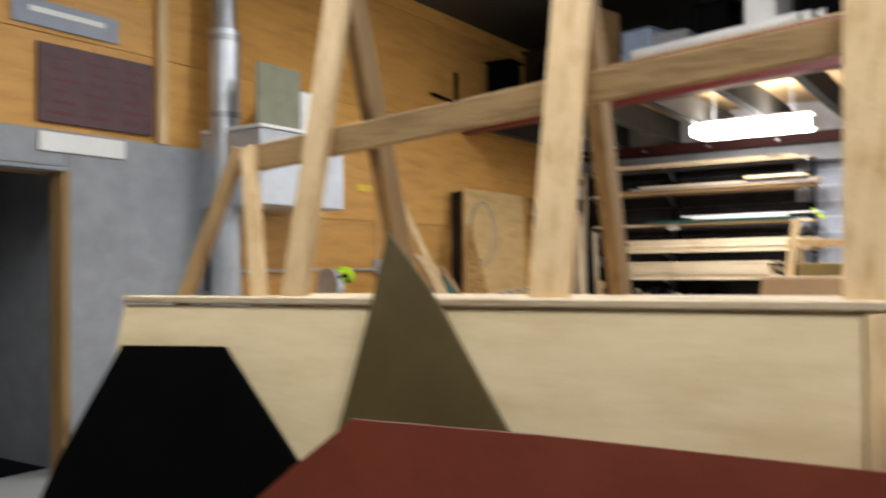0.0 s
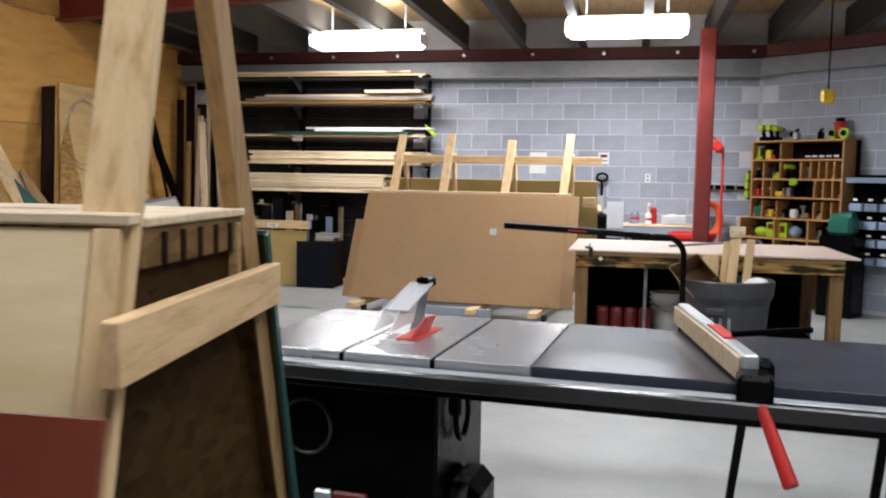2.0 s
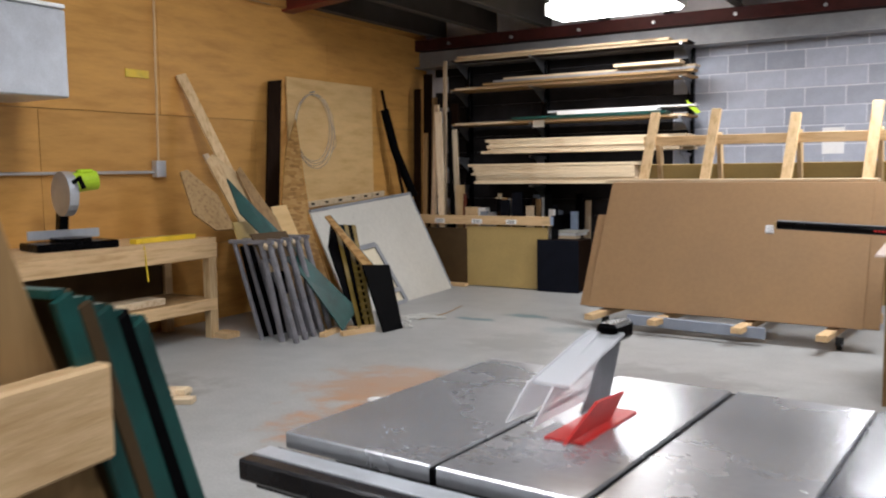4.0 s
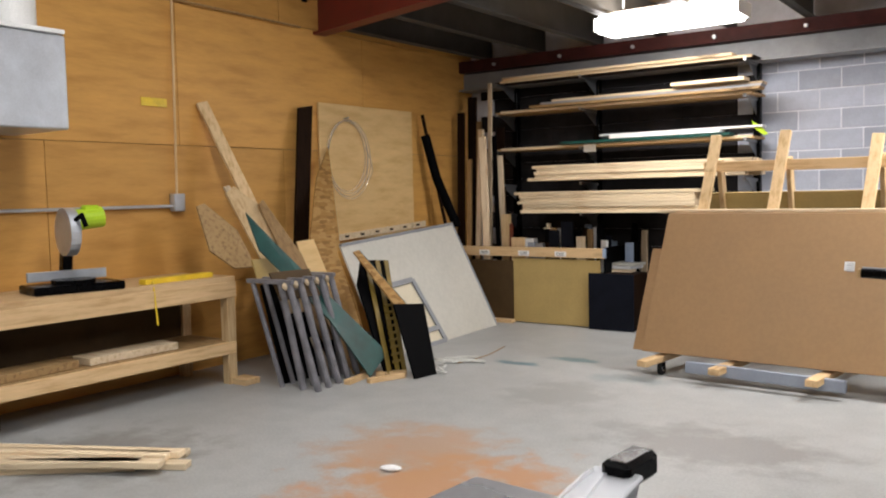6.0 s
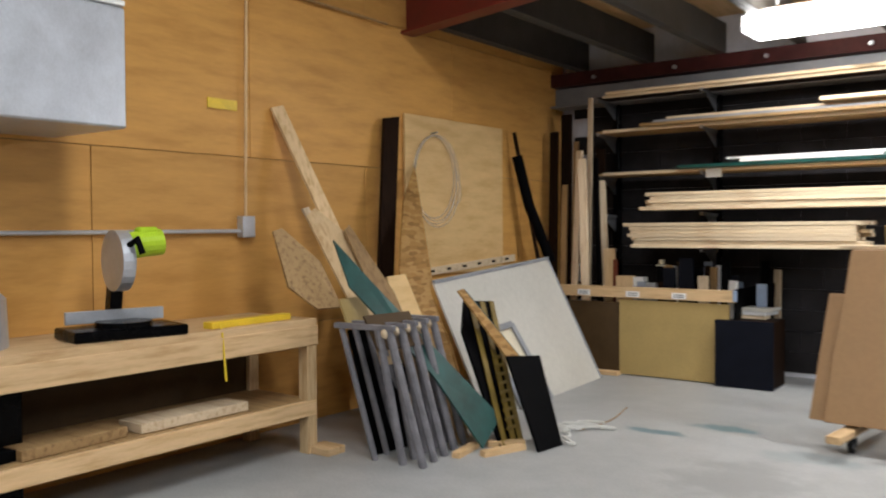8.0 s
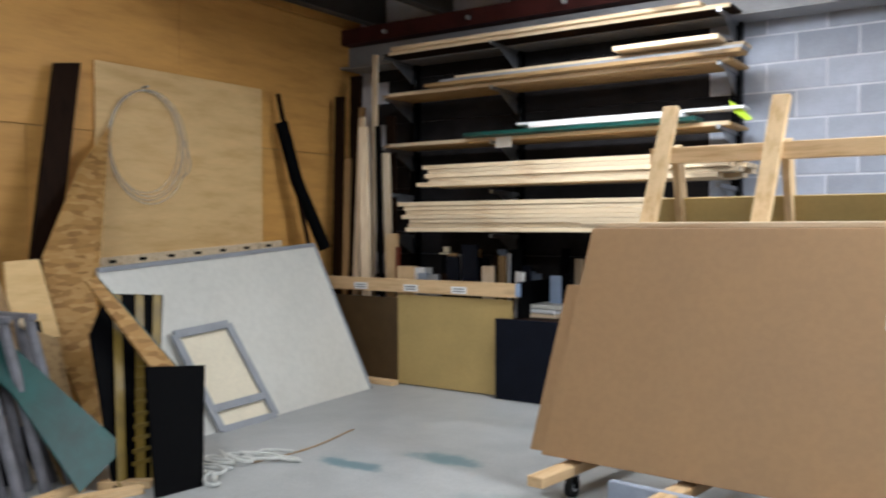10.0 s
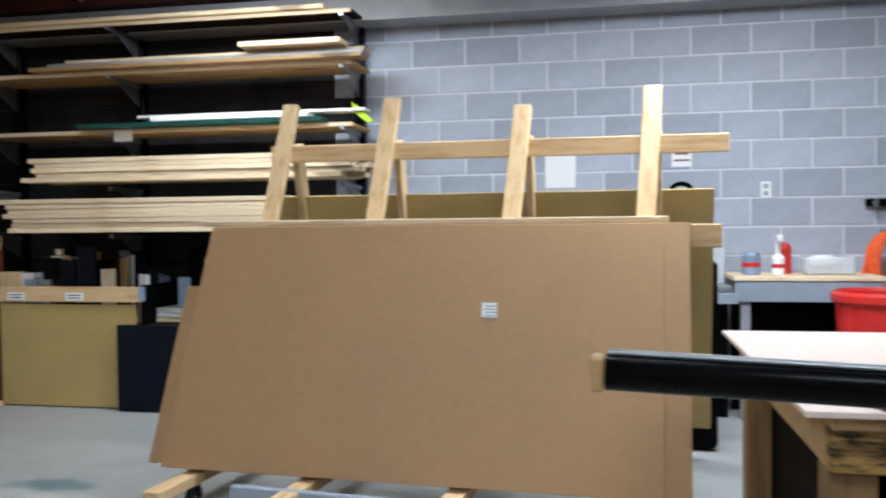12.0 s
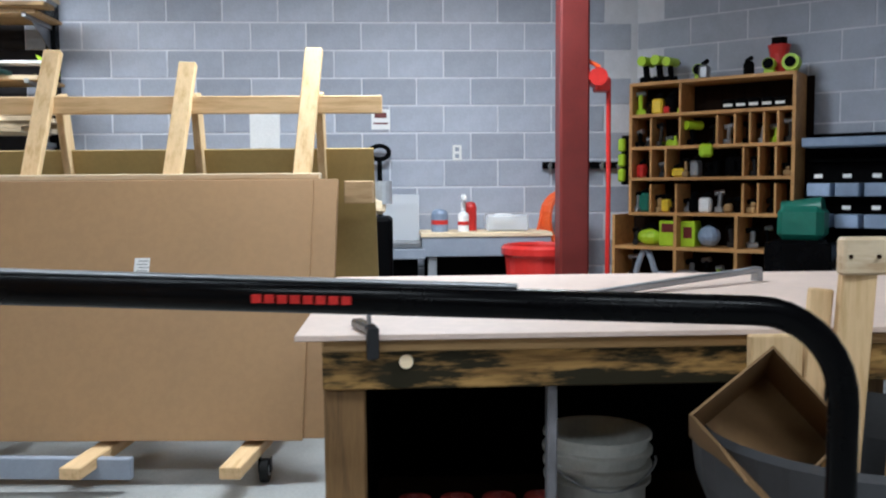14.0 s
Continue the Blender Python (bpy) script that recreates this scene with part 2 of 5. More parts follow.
CLEAR = clear_material("clear_plastic", (0.8, 0.82, 0.85), 0.45)
CLEAR_TUBE = clear_material("clear_tube", (0.6, 0.56, 0.5), 0.25)


# ---- mesh helpers ----
def thing(name, place=(0, 0, 0), turn=0.0, label="", category="", group="", kind="", size=(1, 1, 1)):
    ob = new(name)
    ob.matrix_basis = pose(*place, 0, 0, turn) @ Matrix.Diagonal((*size, 1))
    return tagged(ob, label, category, group, kind)


def part(name, bm, mat, parent=None, label="", smooth=False):
    me = bpy.data.meshes.new(name)
    bm.to_mesh(me)
    bm.free()
    me.materials.append(mat)
    if smooth:
        for p in me.polygons:
            p.use_smooth = True
    ob = new(name, me)
    ob.parent = parent
    if label:
        ob["label"] = label
    return ob


def basis(a, b, side):
    d = (Vector(b) - Vector(a)).normalized()
    s = Vector(side) - d * Vector(side).dot(d)
    s.normalize()
    return d, s, d.cross(s)


def soften(bm, bev):
    if bev:
        bmesh.ops.bevel(bm, geom=list(bm.edges), offset=bev, segments=1, affect="EDGES", profile=0.7)
    return bm


def block(c, s, bev=0.004, turn=0.0):
    """A box of size s round the centre c."""
    bm = bmesh.new()
    bmesh.ops.create_cube(bm, size=1, matrix=pose(*c, 0, 0, turn) @ Matrix.Diagonal((*s, 1)))
    return soften(bm, min(bev, 0.3 * min(s)))


def bar(a, b, w, t, side=(1, 0, 0), bev=0.004):
    """A bar from a to b, w wide towards side and t thick."""
    d, s, n = basis(a, b, side)
    rot = Matrix((s, n, d)).transposed().to_4x4()
    mid = (Vector(a) + Vector(b)) / 2
    bm = bmesh.new()
    length = (Vector(b) - Vector(a)).length
    bmesh.ops.create_cube(bm, size=1, matrix=Matrix.Translation(mid) @ rot @ Matrix.Diagonal((w, t, length, 1)))
    return soften(bm, min(bev, 0.3 * min(w, t)))


def rod(a, b, r, r2=None, n=16, cap=True):
    d = Vector(b) - Vector(a)
    bm = bmesh.new()
    m = Matrix.Translation((Vector(a) + Vector(b)) / 2) @ d.to_track_quat("Z", "Y").to_matrix().to_4x4()
    bmesh.ops.create_cone(bm, cap_ends=cap, segments=n, radius1=r, radius2=r if r2 is None else r2, depth=d.length, matrix=m)
    return bm


def ball(c, r, squash=(1, 1, 1), n=12):
    bm = bmesh.new()
    bmesh.ops.create_uvsphere(bm, u_segments=n + 4, v_segments=n, radius=r, matrix=Matrix.Translation(c) @ Matrix.Diagonal((*squash, 1)))
    return bm


def slab(points, thick, bev=0.0):
    """A flat board: a polygon of 3D points, made thick away from its normal."""
    bm = bmesh.new()
    vs = [bm.verts.new(p) for p in points]
    f = bm.faces.new(vs)
    f.normal_update()
    n = f.normal.copy()
    r = bmesh.ops.extrude_face_region(bm, geom=[f])
    for v in r["geom"]:
        if isinstance(v, bmesh.types.BMVert):
            v.co -= n * thick
    bmesh.ops.recalc_face_normals(bm, faces=bm.faces)
    return soften(bm, bev)


def pipe(points, r, n=12):
    """A round pipe through points."""
    bm = bmesh.new()
    rings = []
    pts = [Vector(p) for p in points]
    ref = Vector((0.13, 0.31, 0.94))
    for i, p in enumerate(pts):
        d = (pts[min(i + 1, len(pts) - 1)] - pts[max(i - 1, 0)]).normalized()
        s = (ref - d * ref.dot(d)).normalized()
        t = d.cross(s)
        rings.append([bm.verts.new(p + r * (math.cos(a) * s + math.sin(a) * t)) for a in (2 * math.pi * k / n for k in range(n))])
    for q, w in zip(rings, rings[1:]):
        for k in range(n):
            bm.faces.new((q[k], q[(k + 1) % n], w[(k + 1) % n], w[k]))
    bm.faces.new(rings[0][::-1])
    bm.faces.new(rings[-1])
    bmesh.ops.recalc_face_normals(bm, faces=bm.faces)
    return bm


def lathe(c, profile, n=28):
    """A turned shape round the upright through c; profile: rows of radius and height."""
    bm = bmesh.new()
    rings = []
    for r, h in profile:
        rings.append([bm.verts.new((c[0] + r * math.cos(2 * math.pi * k / n), c[1] + r * math.sin(2 * math.pi * k / n), c[2] + h)) for k in range(n)])
    for q, w in zip(rings, rings[1:]):
        for k in range(n):
            bm.faces.new((q[k], q[(k + 1) % n], w[(k + 1) % n], w[k]))
    bm.faces.new(rings[0][::-1])
    return bm


def merge(*bms):
    out = bmesh.new()
    for b in bms:
        me = bpy.data.meshes.new("tmp")
        b.to_mesh(me)
        b.free()
        out.from_mesh(me)
        bpy.data.meshes.remove(me)
    return out


def setting(name, bm, mat, label, category):
    return tagged(part(name, bm, mat), label, category, kind="structure")


# ---- structure ----
XL, XR, YB, YF = -3.95, 7.6, 8.6, -6.5
setting("floor", block(((XL + XR) / 2, (YB + YF) / 2, -0.1), (XR - XL + 0.6, YB - YF + 0.6, 0.2), 0), CONCRETE, "stained grey concrete workshop floor with sawdust", "floor")
setting("ceiling", block(((XL + XR) / 2, (YB + YF) / 2, 4.7), (XR - XL + 0.6, YB - YF + 0.6, 0.2), 0), JOIST, "high dark steel-deck ceiling", "ceiling")
setting("wall_front", block(((XL + XR) / 2, YF - 0.1, 2.3), (XR - XL + 0.4, 0.2, 4.6), 0), PLASTER, "plain grey workshop wall", "wall")
setting("wall_east", block((XR + 0.1, (YB + YF) / 2, 2.3), (0.2, YB - YF + 0.4, 4.6), 0), PLASTER, "plain grey workshop wall", "wall")
wall_back = setting("wall_back", block((0.0, YB + 0.1, 2.3), (8.3, 0.2, 4.6), 0), MORTAR, "grey-painted concrete block wall", "wall")
RIGHT_A, RIGHT_D = Vector((3.97, 8.6, 0)), Vector((0.785, -0.62, 0))
RIGHT_N = Vector((-0.62, -0.785, 0))
rb = RIGHT_A + RIGHT_D * 4.8
wall_right = setting("wall_right", bar(RIGHT_A - RIGHT_N * 0.1 + Vector((0, 0, 2.3)), rb - RIGHT_N * 0.1 + Vector((0, 0, 2.3)), 0.2, 4.6, RIGHT_N, 0), MORTAR, "grey-painted concrete block wall", "wall")
# wall with the doorway
wall_left = setting("wall_left", merge(
    block((XL - 0.12, 4.55, 2.3), (0.2, 8.2, 4.6), 0), block((XL - 0.12, -3.6, 2.3), (0.2, 5.9, 4.6), 0), block((XL - 0.12, -0.1, 3.4), (0.2, 1.1, 2.4), 0)),
    OLD_WOOD, "plywood-clad workshop wall", "wall")
for side, (c, d) in {"end": ((XL - 1.7, -0.1, 1.2), (0.1, 1.6, 2.5)), "south": ((XL - 0.95, -0.72, 1.2), (1.5, 0.1, 2.5)), "north": ((XL - 0.95, 0.52, 1.2), (1.5, 0.1, 2.5))}.items():
    setting("wall_passage_" + side, block(c, d, 0), GREY_PAINT, "dim grey passage wall behind the doorway", "wall")
setting("ceiling_passage", block((XL - 0.95, -0.1, 2.42), (1.6, 1.4, 0.1), 0), GREY_PAINT, "dim passage ceiling", "ceiling")
frame_1 = tagged(thing("door_1", (XL, 0.0, 0)), "brown doorway frame standing open to a dim passage", "doorway", kind="structure")
part("jamb", bar((0.02, 0.24, 0), (0.02, 0.24, 2.2), 0.16, 0.06, (1, 0, 0)), OLD_WOOD_Z, frame_1, "brown stained jamb")
part("jamb", bar((0.02, -0.66, 0), (0.02, -0.66, 2.2), 0.16, 0.07, (1, 0, 0)), OLD_WOOD_Z, frame_1, "brown stained jamb")
part("lintel", bar((0.02, -0.7, 2.217), (0.02, 0.27, 2.217), 0.16, 0.03, (1, 0, 0)), GREY_PAINT, frame_1, "grey painted lintel")
setting("wall_panel", block((XL + 0.03, 0.985, 1.25), (0.05, 1.42, 2.5), 0.004), GREY_PAINT, "grey-painted panel beside the doorway", "wall panel")

setting("door_header", block((XL + 0.03, -0.21, 2.37), (0.05, 0.96, 0.26), 0.004), GREY_PAINT, "grey-painted panel over the doorway", "wall panel")

# mezzanine
BEAM_A, BEAM_B = Vector((XL, 5.78, 0)), Vector((XR, 2.75, 0))
beam_dir = (BEAM_B - BEAM_A).normalized()


def beam_at(x, z):
    return BEAM_A + beam_dir * ((x - XL) / beam_dir.x) + Vector((0, 0, z))


beam = tagged(thing("red_beam", (0, 0, 0)), "red-painted steel beam along the mezzanine edge", "beam", kind="structure")
across = beam_dir.cross(Vector((0, 0, 1)))
part("web", bar(beam_at(XL, 3.36), beam_at(XR, 3.36), 0.02, 0.40, across, 0), RED_PAINT, beam)
part("flange", bar(beam_at(XL, 3.165), beam_at(XR, 3.165), 0.17, 0.024, across, 0), RED_PAINT, beam)
part("flange", bar(beam_at(XL, 3.565), beam_at(XR, 3.565), 0.17, 0.024, across, 0), RED_PAINT, beam)
setting("mezzanine_deck", slab([beam_at(XL, 3.62), beam_at(XR, 3.62), Vector((XR, YB, 3.62)), Vector((XL, YB, 3.62))], 0.03), PINE_Y, "yellowish wooden mezzanine deck above steel joists", "deck")
joists = tagged(thing("ceiling_joists"), "dark grey steel joists under the mezzanine", "joists", kind="structure")
for k in range(15):
    x = XL + 0.35 + k * 0.76
    p = beam_at(x, 3.33) + Vector((0, 0.02, 0))
    if p.y < 8.3:
        j = part("joist", bar(p, (x, YB - 0.05, 3.33), 0.03, 0.34, (1, 0, 0), 0), JOIST, joists)
        part("flange", bar(p + Vector((0.03, 0, -0.16)), (x + 0.03, YB - 0.05, 3.17), 0.09, 0.012, (1, 0, 0), 0), JOIST, j)
back_beam = tagged(thing("steel_beam", (0, 0, 0)), "steel beam along the top of the block wall", "beam", kind="structure")
part("angle", merge(block((0.0, 8.50, 2.91), (7.9, 0.16, 0.20), 0), block((0.0, 8.44, 2.80), (7.9, 0.28, 0.02), 0)), GREY_PAINT, back_beam, "dusty grey steel channel")
part("flange", block((0.0, 8.42, 3.09), (7.9, 0.22, 0.14), 0), SHADED_RED, back_beam, "dark red flange")
part("bolt", merge(*[rod((x, 8.30, 3.08), (x, 8.27, 3.08), 0.02, n=8) for x in np.arange(-3.4, 3.9, 0.9)]), GALV, back_beam)
rbeam = tagged(thing("steel_beam", (0, 0, 0)), "steel beam along the angled block wall", "beam", kind="structure")
part("angle", bar(RIGHT_A + RIGHT_N * 0.1 + Vector((0, 0, 2.91)), rb + RIGHT_N * 0.1 + Vector((0, 0, 2.91)), 0.16, 0.2, RIGHT_N, 0), GREY_PAINT, rbeam)
part("flange", bar(RIGHT_A + RIGHT_N * 0.13 + Vector((0, 0, 3.09)), rb + RIGHT_N * 0.13 + Vector((0, 0, 3.09)), 0.22, 0.14, RIGHT_N, 0), DARK_RED, rbeam)
column = tagged(thing("column", (3.17, 7.1, 0)), "red-painted square steel column", "column", kind="structure")
part("shaft", block((0, 0, 1.58), (0.17, 0.17, 3.15), 0.012), RED_PAINT, column)
part("base_plate", block((0, 0, 0.012), (0.32, 0.32, 0.024), 0.003), RED_PAINT, column)

# fixtures
for i, (lx, ly, lz, ll, lw, power) in enumerate(LAMPS):
    f = tagged(thing("ceiling_light", (lx, ly, lz)), "white fluorescent fixture with lit tubes hanging from the joists" if i < 2 else "white fluorescent fixture under the high ceiling", "light", "fluorescent fixtures")
    part("housing", block((0, 0, 0.137), (ll, 0.15, 0.04), 0.008), WHITE, f)
    part("diffuser", slab([(-ll / 2, -lw / 2, -0.05), (ll / 2, -lw / 2, -0.05), (ll / 2, lw / 2, -0.05), (-ll / 2, lw / 2, -0.05)], -0.165, 0.05), TUBE_GLOW, f, "lit white wraparound lens")
    for dx in (-ll / 2, ll / 2):
        part("end_cap", block((dx, 0, 0.035), (0.02, lw - 0.06, 0.13), 0.008), WHITE, f)
    top = 3.58 - lz if i < 2 else 4.6 - lz
    for dx in (-ll / 3, ll / 3):
        part("hanger", rod((dx, 0, 0.18), (dx, 0, top), 0.012, n=8), GALV, f)


# ---- near frame cart with leaning sheets ----
CART = (1.634, -1.595, 0)
CART_TURN = 6.0
CART_SIZE = (0.747, 0.747, 0.885)


def near_face(z):
    return 0.28 * (z - 1.59)


def far_face(z):
    return 1.504 - 0.42 * z


cart = thing("lumber_cart", CART, CART_TURN, "tall pine A-frame cart holding sheet goods", "cart", size=CART_SIZE)
for x, w in ((-0.065, 0.125), (-0.92, 0.125), (-1.86, 0.10)):
    part("post", bar((x, near_face(0.12) + 0.03, 0.12), (x + 0.03, near_face(2.9) + 0.03, 2.9), w, 0.04, (1, 0, 0)), PINE_Z, cart)
    # rear posts get a browner wood: their shade is in the colour
    part("post", bar((x, far_face(0.12), 0.12), (x, far_face(2.78), 2.78), 0.055, 0.12, (1, 0, 0)), OLD_WOOD_Z, cart, "rear post in browner wood for shade")
part("base_rail", block((-1.2, -0.42, 0.14), (2.6, 0.09, 0.09)), PINE_X, cart)
part("base_rail", block((-1.2, 1.22, 0.14), (2.6, 0.09, 0.09)), PINE_X, cart)
for x in (-0.05, -1.3, -2.4):
    part("cross_rail", block((x, 0.4, 0.14), (0.09, 1.55, 0.088)), PINE_Y, cart)
part("end_rail", bar((0.045, -0.17, 1.36), (-0.005, 1.02, 1.36), 0.04, 0.115, (1, 0, 0)), PINE_Y, cart, "pale pine rail across the open end")
part("front_rail", bar((0.0, near_face(2.2) + 0.075, 2.21), (-2.25, near_face(2.0) + 0.075, 2.02), 0.03, 0.085, (0, 1, 0)), OLD_WOOD, cart)
part("ledge", block((-1.30, -0.005, 1.578), (2.64, 0.06, 0.022)), PALE_X, cart)
part("shelf", block((-1.18, 0.48, 1.565), (2.3, 0.66, 0.02)), PALE_X, cart, "pale wood top shelf")
part("end_board", block((-0.05, 0.50, 1.517), (0.02, 0.70, 0.09)), BROWN_OSB, cart, "brown notched board under the shelf")
for k in range(5):
    part("notch", block((-0.038, 0.26 + 0.11 * k, 1.507), (0.006, 0.025, 0.07), 0), DARK_WOOD, cart)
part("end_panel", slab([(-0.06, near_face(0.2) + 0.12, 0.2), (-0.06, far_face(0.2) - 0.1, 0.2), (-0.06, far_face(1.47) - 0.06, 1.47), (-0.06, near_face(1.47) + 0.12, 1.47)], 0.016), SHADED_OSB, cart, "strand board across the end of the frame, darkened for shade")
part("batten", block((-1.18, 0.76, 1.47), (2.3, 0.03, 0.14)), OLD_WOOD, cart)
for k in range(9):
    part("spacer", block((-0.18 - 0.1 * k, 0.737, 1.46), (0.02, 0.012, 0.12), 0.002), DARK_WOOD, cart)
part("back_panel", slab([(-0.02, far_face(0.2) - 0.10, 0.2), (-2.4, far_face(0.2) - 0.10, 0.2), (-2.4, far_face(1.4) - 0.10, 1.4), (-0.02, far_face(1.4) - 0.10, 1.4)], 0.02), SHADED_OSB, cart, "strand board panel inside the frame, darkened for shade")
for dx in (-0.05, -2.4):
    for dy in (-0.38, 1.18):
        w = part("caster", rod((dx - 0.03, dy, 0.05), (dx + 0.03, dy, 0.05), 0.05), RUBBER, cart)
        part("hub", rod((dx - 0.034, dy, 0.05), (dx + 0.034, dy, 0.05), 0.02, n=10), GALV, w)
for s in (-1, 1):
    part("brace", bar((-2.18 + 0.27 * s, near_face(1.3) + 0.03, 1.3), (-2.18 + 0.02 * s, near_face(2.05) + 0.03, 2.06), 0.06, 0.035, (1, 0, 0)), (OLD_WOOD_Z, PINE_Z)[s > 0], cart)


def on_cart(name, pts, off, thick, mat, label, category, group=""):
    """A sheet leaning on the near side of the cart; pts: rows of x along the cart and height."""
    ob = thing(name, CART, CART_TURN, label, category, group, size=CART_SIZE)
    part("panel", slab([(x, near_face(z) - off, z) for x, z in pts], thick, 0.002), mat, ob)
    return ob


on_cart("plywood_sheet", [(-0.065, 0.2), (-0.065, 1.562), (-2.62, 1.562), (-2.62, 0.2)], 0.02, 0.02, PLY_PALE, "pale plywood sheet leaning on the frame cart", "plywood")
on_cart("plywood_strip", [(0.0, 0.2), (0.0, 1.562), (-0.058, 1.562), (-0.058, 0.2)], 0.028, 0.018, PINE_Z, "narrow pine strip leaning on the cart", "board")
on_cart("olive_board", [(-1.76, 0.2), (-0.02, 0.25), (-0.96, 1.27), (-1.26, 1.61), (-1.44, 1.77), (-1.48, 1.53)], 0.06, 0.02, OLIVE, "olive pointed board leaning on the cart", "board")
on_cart("black_board", [(-0.6, 0.2), (-1.66, 1.17), (-2.02, 1.45), (-2.51, 1.44), (-2.73, 1.09), (-3.1, 0.3), (-3.1, 0.2)], 0.10, 0.02, BLACK, "black board with cut corners leaning on the cart", "board")
red = on_cart("red_board", [(0.09, 0.2), (0.09, 1.285), (-0.8, 1.30), (-1.40, 1.30), (-1.58, 1.18), (-1.87, 0.97), (-2.9, 0.2)], 0.20, 0.02, RED_BOARD, "red-brown hardboard sheet with drilled holes and plugs", "board")
for x, z in ((-0.16, 1.095), (-0.085, 1.105), (0.03, 1.087), (-0.18, 1.0), (-0.11, 1.0), (0.04, 0.985)):
    part("plug", rod((x, near_face(z) - 0.195, z), (x, near_face(z) - 0.206, z - 0.003), 0.018, n=12), PINE_Y, red, "pale wooden plug")
for x, z in ((-1.50, 1.075), (-1.49, 1.055), (-1.57, 1.035), (-1.57, 1.0)):
    part("mark", block((x, near_face(z) - 0.203, z), (0.035, 0.004, 0.008), 0), OLD_WOOD, red)
part("sticker", block((-1.70, near_face(1.04) - 0.203, 1.04), (0.05, 0.008, 0.05), 0), ORANGE, red, "orange sticker")
for k in range(5):
    sheet = thing("teal_edged_board", CART, CART_TURN, "teal-edged brown board leaning behind the cart", "board", "teal boards", size=CART_SIZE)
    x0 = -0.02 - 0.015 * k
    y0, y1 = 0.97 + 0.048 * k, 1.52 + 0.06 * k
    zt = 1.50 - 0.015 * k
    part("panel", slab([(x0, y0, zt), (x0 - 0.28, y0, zt), (x0 - 0.28, y1, 0.005), (x0, y1, 0.005)], 0.02), (DARK_BROWN, TEAL, DARK_BROWN, BLACK, TEAL)[k], sheet)
    part("edge", bar((x0 + 0.006, y0 - 0.004, zt), (x0 + 0.006, y1 - 0.004, 0.01), 0.012, (0.03, 0.022, 0.034, 0.02, 0.03)[k], (1, 0, 0), 0), (TEAL, DARK_BROWN, TEAL, BLACK, TEAL)[k], sheet)
    part("edge", bar((x0, y0 - 0.004, zt + 0.004), (x0 - 0.28, y0 - 0.004, zt + 0.004), 0.024, 0.01, (0, 1, 0), 0), TEAL, sheet)

# ---- table saw ----
saw = thing("table_saw", (1.02, 0.03, 0), -4.3, "cabinet table saw with bright cast iron top and black base", "table saw", size=(0.945, 0.81, 1.0))
SZ = 0.86
TD = 1.10


def tabletop(x0, x1, y0, y1):
    return block(((x0 + x1) / 2, (y0 + y1) / 2, SZ - 0.02), (x1 - x0, y1 - y0, 0.04), 0.004)


part("left_wing", tabletop(0.0, 0.433, 0, TD), CAST_IRON, saw, "bright cast iron wing")
part("centre_top", tabletop(0.447, 0.787, 0, TD), CAST_IRON, saw, "bright cast iron centre table")
part("right_wing", tabletop(0.801, 1.150, 0, TD), CAST_IRON, saw, "bright cast iron wing")
part("slot", merge(block((0.440, TD / 2, SZ - 0.022), (0.014, TD, 0.03), 0), block((0.794, TD / 2, SZ - 0.022), (0.014, TD, 0.03), 0)), BLACK, saw)
part("extension_top", tabletop(1.154, 2.66, 0, TD), DARK_TOP, saw, "dark laminate extension table")
part("throat_plate", block((0.60, 0.52, SZ + 0.002), (0.10, 0.36, 0.006), 0.001), RED, saw, "red throat plate")
part("front_rail", block((1.33, -0.05, SZ - 0.075), (2.70, 0.09, 0.075), 0.004), BLACK_STEEL, saw)
part("rail_scale", block((1.33, -0.068, SZ - 0.033), (2.70, 0.066, 0.008), 0.001), GALV, saw, "bright rail face")
part("rail_tube", block((1.33, -0.13, SZ - 0.055), (2.70, 0.05, 0.05), 0.006), DARK_STEEL, saw)
part("rear_rail", block((1.30, TD + 0.03, SZ - 0.06), (2.70, 0.05, 0.06), 0.004), BLACK_STEEL, saw)
part("cabinet", merge(block((0.46, 0.42, 0.46), (0.70, 0.78, 0.68), 0.012), block((0.46, 0.42, 0.06), (0.76, 0.80, 0.12), 0.01)), BLACK_STEEL, saw)
part("trunnion_cover", block((0.46, 0.5, 0.81), (0.84, 0.86, 0.03), 0), BLACK_STEEL, saw)
part("motor_cover", block((0.86, 0.34, 0.25), (0.16, 0.36, 0.26), 0.06), BLACK_STEEL, saw)
part("hand_wheel", pipe([(0.30 + 0.10 * math.cos(a), 0.0, 0.58 + 0.10 * math.sin(a)) for a in np.linspace(0, 2 * math.pi, 25)], 0.007, 8), DARK_STEEL, saw, "dark hand wheel rim")
part("side_wheel", pipe([(0.84, 0.3 + 0.1 * math.cos(a), 0.62 + 0.1 * math.sin(a)) for a in np.linspace(0, 2 * math.pi, 21)], 0.012, 8), BLACK_STEEL, saw)
part("crank", merge(rod((0.80, 0.06, 0.735), (0.95, 0.06, 0.735), 0.010), block((0.87, 0.06, 0.70), (0.05, 0.04, 0.09), 0.01)), BLACK_STEEL, saw)
part("switch", block((0.48, 0.0, 0.33), (0.14, 0.03, 0.05), 0.008), RED_PAINT, saw, "red power switch paddle")
part("switch_box", block((0.37, 0.0, 0.32), (0.07, 0.03, 0.07), 0.008), GALV, saw)
